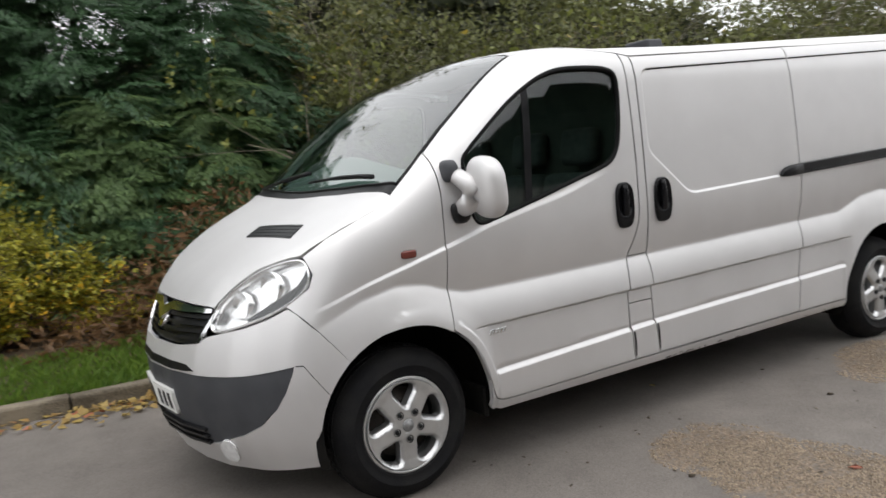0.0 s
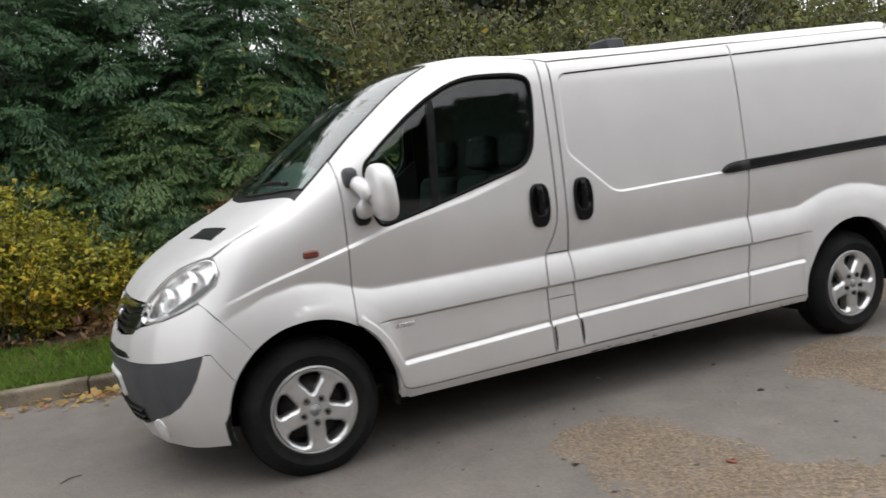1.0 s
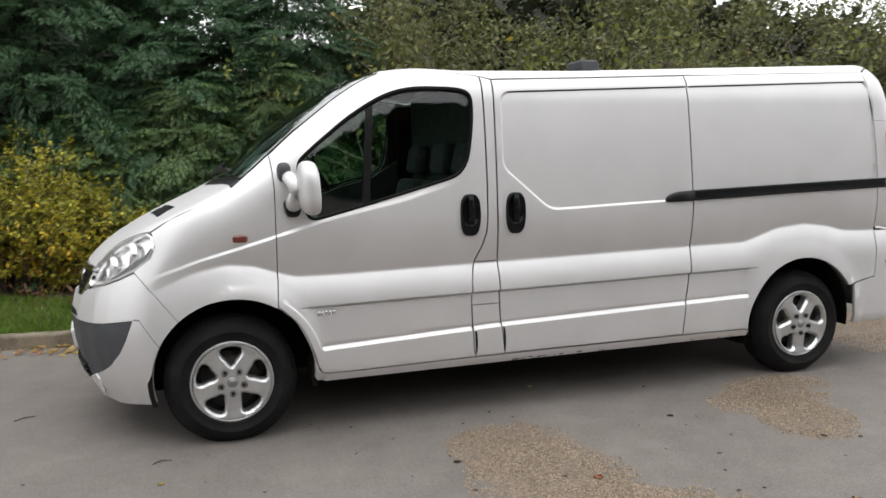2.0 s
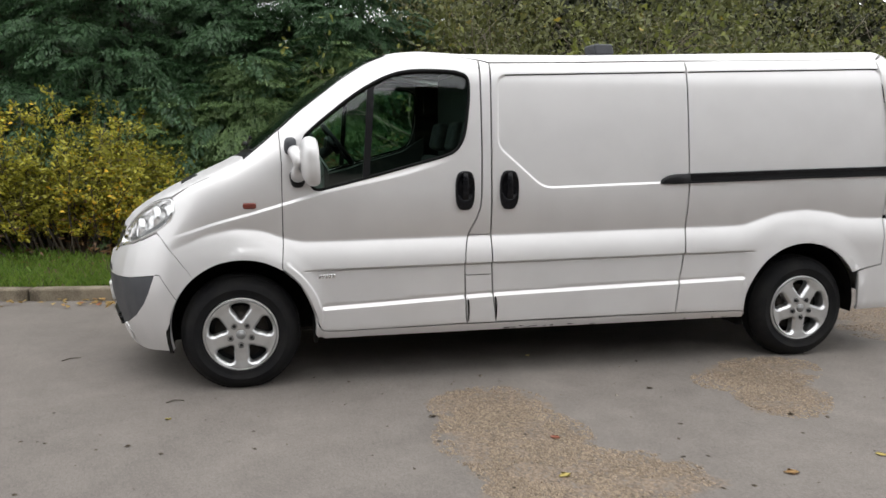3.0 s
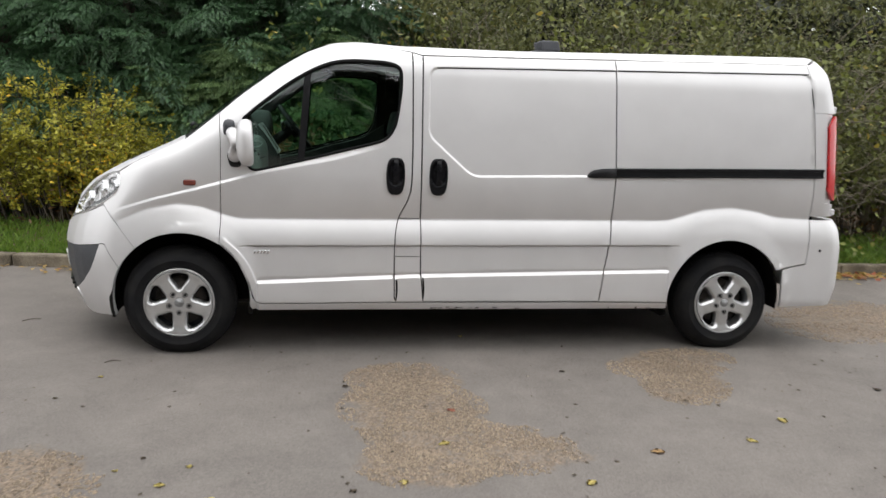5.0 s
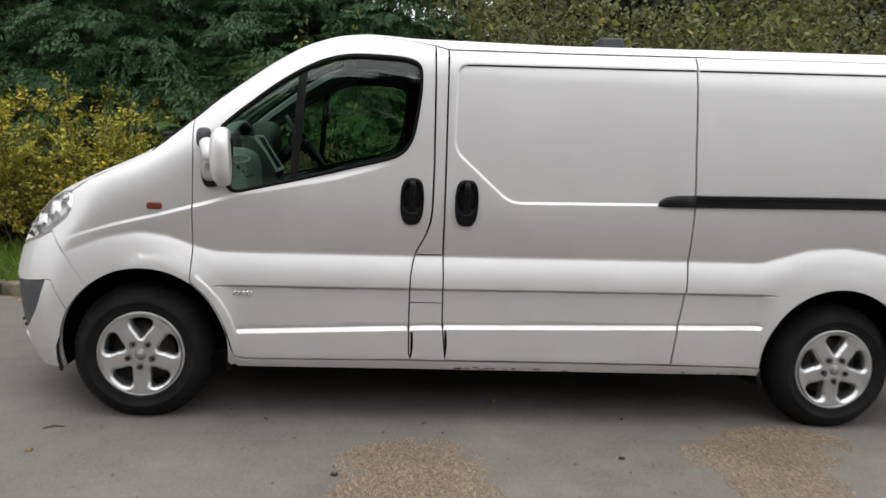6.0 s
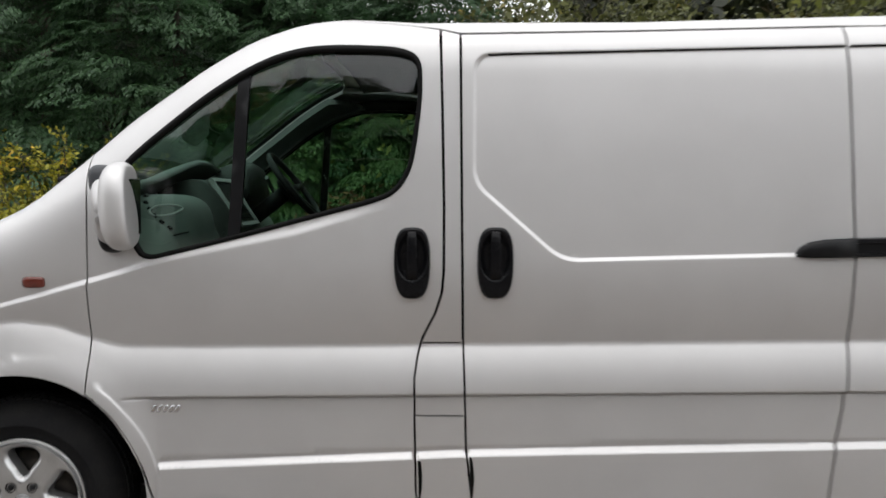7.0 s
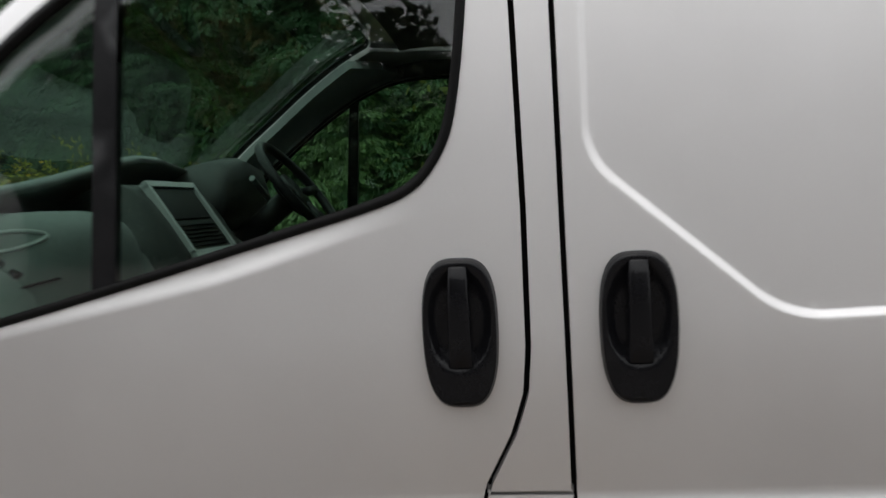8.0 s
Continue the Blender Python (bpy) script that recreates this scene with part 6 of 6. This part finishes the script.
o = quads_mesh("leaf_litter", leaves(pl[keep], 0.07, LEAF, 0.3), 4, FALLEN)
tagged(o, "fallen brown leaves gathered along the kerb", "leaf litter", kind="stuff")

# single fallen leaves and twigs on the asphalt
LEAF_MESHES = []
for k in range(4):
    bm = bmesh.new()
    r = random.Random(k)
    n = 9
    row = []
    for i in range(n):
        u = i / (n - 1)
        w = 0.36 * math.sin(math.pi * u ** 0.8) * (1 + 0.28 * math.sin(13 * u + k))
        z = 0.03 * math.sin(2.4 * u + k) + 0.03
        row.append([bm.verts.new((-w, u, z + 0.07 * w * (1 + r.random()))), bm.verts.new((0, u, z)), bm.verts.new((w, u, z + 0.07 * w * (1 + r.random())))])
    for a, b in zip(row, row[1:]):
        bm.faces.new((a[0], a[1], b[1], b[0]))
        bm.faces.new((a[1], a[2], b[2], b[1]))
    bmesh.ops.solidify(bm, geom=bm.faces[:], thickness=0.008)
    me = bpy.data.meshes.new("fallen_leaf")
    bm.to_mesh(me)
    bm.free()
    me.shade_smooth()
    LEAF_MESHES.append(me)
TONES = [material("yellow_leaf", (0.52, 0.42, 0.10), 0.6, 0, (0.62, 0.52, 0.2), 30, 200), material("tan_leaf", (0.42, 0.25, 0.10), 0.6, 0, (0.5, 0.33, 0.15), 30, 200),
         material("brown_leaf", (0.06, 0.04, 0.025), 0.7, 0, (0.10, 0.07, 0.04), 30, 200), material("red_leaf", (0.42, 0.14, 0.09), 0.6, 0, (0.5, 0.2, 0.12), 30, 200)]
SPOTS = [(3.155, -1.289, 0, 7), (2.368, -1.603, 1, 7), (0.42, -1.89, 0, 7), (2.829, -1.48, 0, 6), (1.901, -1.899, 0, 6), (1.496, -1.036, 3, 6), (1.411, -1.424, 0, 6), (1.156, -1.788, 0, 5), (2.241, -0.39, 2, 4),
         (4.008, -0.843, 2, 6), (-0.336, -0.39, 0, 4), (-0.126, -1.852, 0, 6), (-0.244, -1.862, 1, 8), (0.179, -1.772, 0, 5), (0.29, -1.614, 0, 4), (0.016, -1.618, 0, 3), (0.095, -1.484, 2, 3), (0.794, -2.151, 1, 8),
         (0.934, -1.886, 2, 4), (0.989, -2.021, 2, 5), (0.985, -0.605, 2, 4), (1.786, 0.426, 0, 4), (2.761, -0.937, 2, 4), (1.57, -2.165, 0, 4), (-0.401, -1.838, 2, 5), (-0.474, -0.711, 2, 3), (2.138, -2.357, 2, 8)]
for k, (x, y, tone, cm) in enumerate(SPOTS):
    me = LEAF_MESHES[k % 4].copy()
    me.materials.clear()
    me.materials.append(TONES[tone])
    o = new("fallen_leaf", me)
    o.matrix_basis = pose(x, y, 0.003, 0, 0, k * 77) @ Matrix.Scale(cm / 100, 4)
    tagged(o, ("yellow", "tan", "dark brown", "reddish")[tone] + " fallen leaf lying on the asphalt", "leaf", "fallen leaves on the asphalt")
for x, y, a, L in ((-0.351, -0.095, 20, 0.09), (-1.111, 0.909, 35, 0.12)):
    bm = bmesh.new()
    tube(bm, [(-L / 2, 0, 0.004), (0, 0.01, 0.008), (L / 2, -0.008, 0.004)], [0.003, 0.0035, 0.002], 6)
    o = part("twig", bm, BARK)
    o.matrix_basis = pose(x, y, 0, 0, 0, a)
    tagged(o, "dark broken twig lying on the asphalt", "twig", "twigs on the asphalt")

# loose grit in the brown patches, and crumbs of leaf and bark strewn over the tarmac
CHIP = np.array([(1, 0, 0), (0.2, 0.7, 0), (-0.8, 0.4, 0), (-0.7, -0.5, 0), (0.3, -0.6, 0), (0.1, 0.05, 0.55)], float)


def chips(name, label, category, places, low, high, flat, mat):
    """Small five-sided stones or crumbs lying at places."""
    n = len(places)
    sz = low + (high - low) * rng.uniform(0, 1, n) ** 2
    v = np.einsum("nij,kj->nki", spin(n, 0.25), CHIP * (1, 1, flat)) * sz[:, None, None] + places[:, None, :]
    tri = v[:, [0, 1, 5, 1, 2, 5, 2, 3, 5, 3, 4, 5, 4, 0, 5]].reshape(-1, 3)
    tagged(quads_mesh(name, tri, 3, mat), label, category, kind="stuff")


pl = []
for x, y, rx, ry, turn in PATCHES:
    n = int(26000 * rx * ry * (1.0 if x < 4 else 0.4))
    a, r = rng.uniform(0, 2 * np.pi, n), np.sqrt(rng.uniform(0, 1, n)) * 1.12
    u, v = rx * r * np.cos(a), ry * r * np.sin(a)
    c, t = math.cos(radians(turn)), math.sin(radians(turn))
    pl.append(np.stack([x + u * c - v * t, y + u * t + v * c, np.full(n, 0.0005)], 1))
pl = np.concatenate(pl)
pl = pl[np.array([noise.fractal((x * 4.1, y * 4.1, 3.0), 1.0, 2.0, 4) > -0.22 for x, y, _ in pl])]
chips("loose_grit", "loose brown grit lying on the asphalt", "grit", pl, 0.004, 0.0135, 1.0, leaf_material("brown_grit", (0.080, 0.058, 0.040), (0.50, 0.395, 0.285)))
n = 420
pl = np.stack([rng.uniform(-2.5, 6.0, n), rng.uniform(-2.7, 0.2, n), np.full(n, 0.001)], 1)
chips("leaf_crumbs", "dark crumbs of leaf and bark strewn on the asphalt", "debris", pl, 0.004, 0.018, 0.6, leaf_material("bark_crumbs", (0.02, 0.016, 0.012), (0.12, 0.09, 0.06), (0.4, 0.36, 0.28), -0.05))
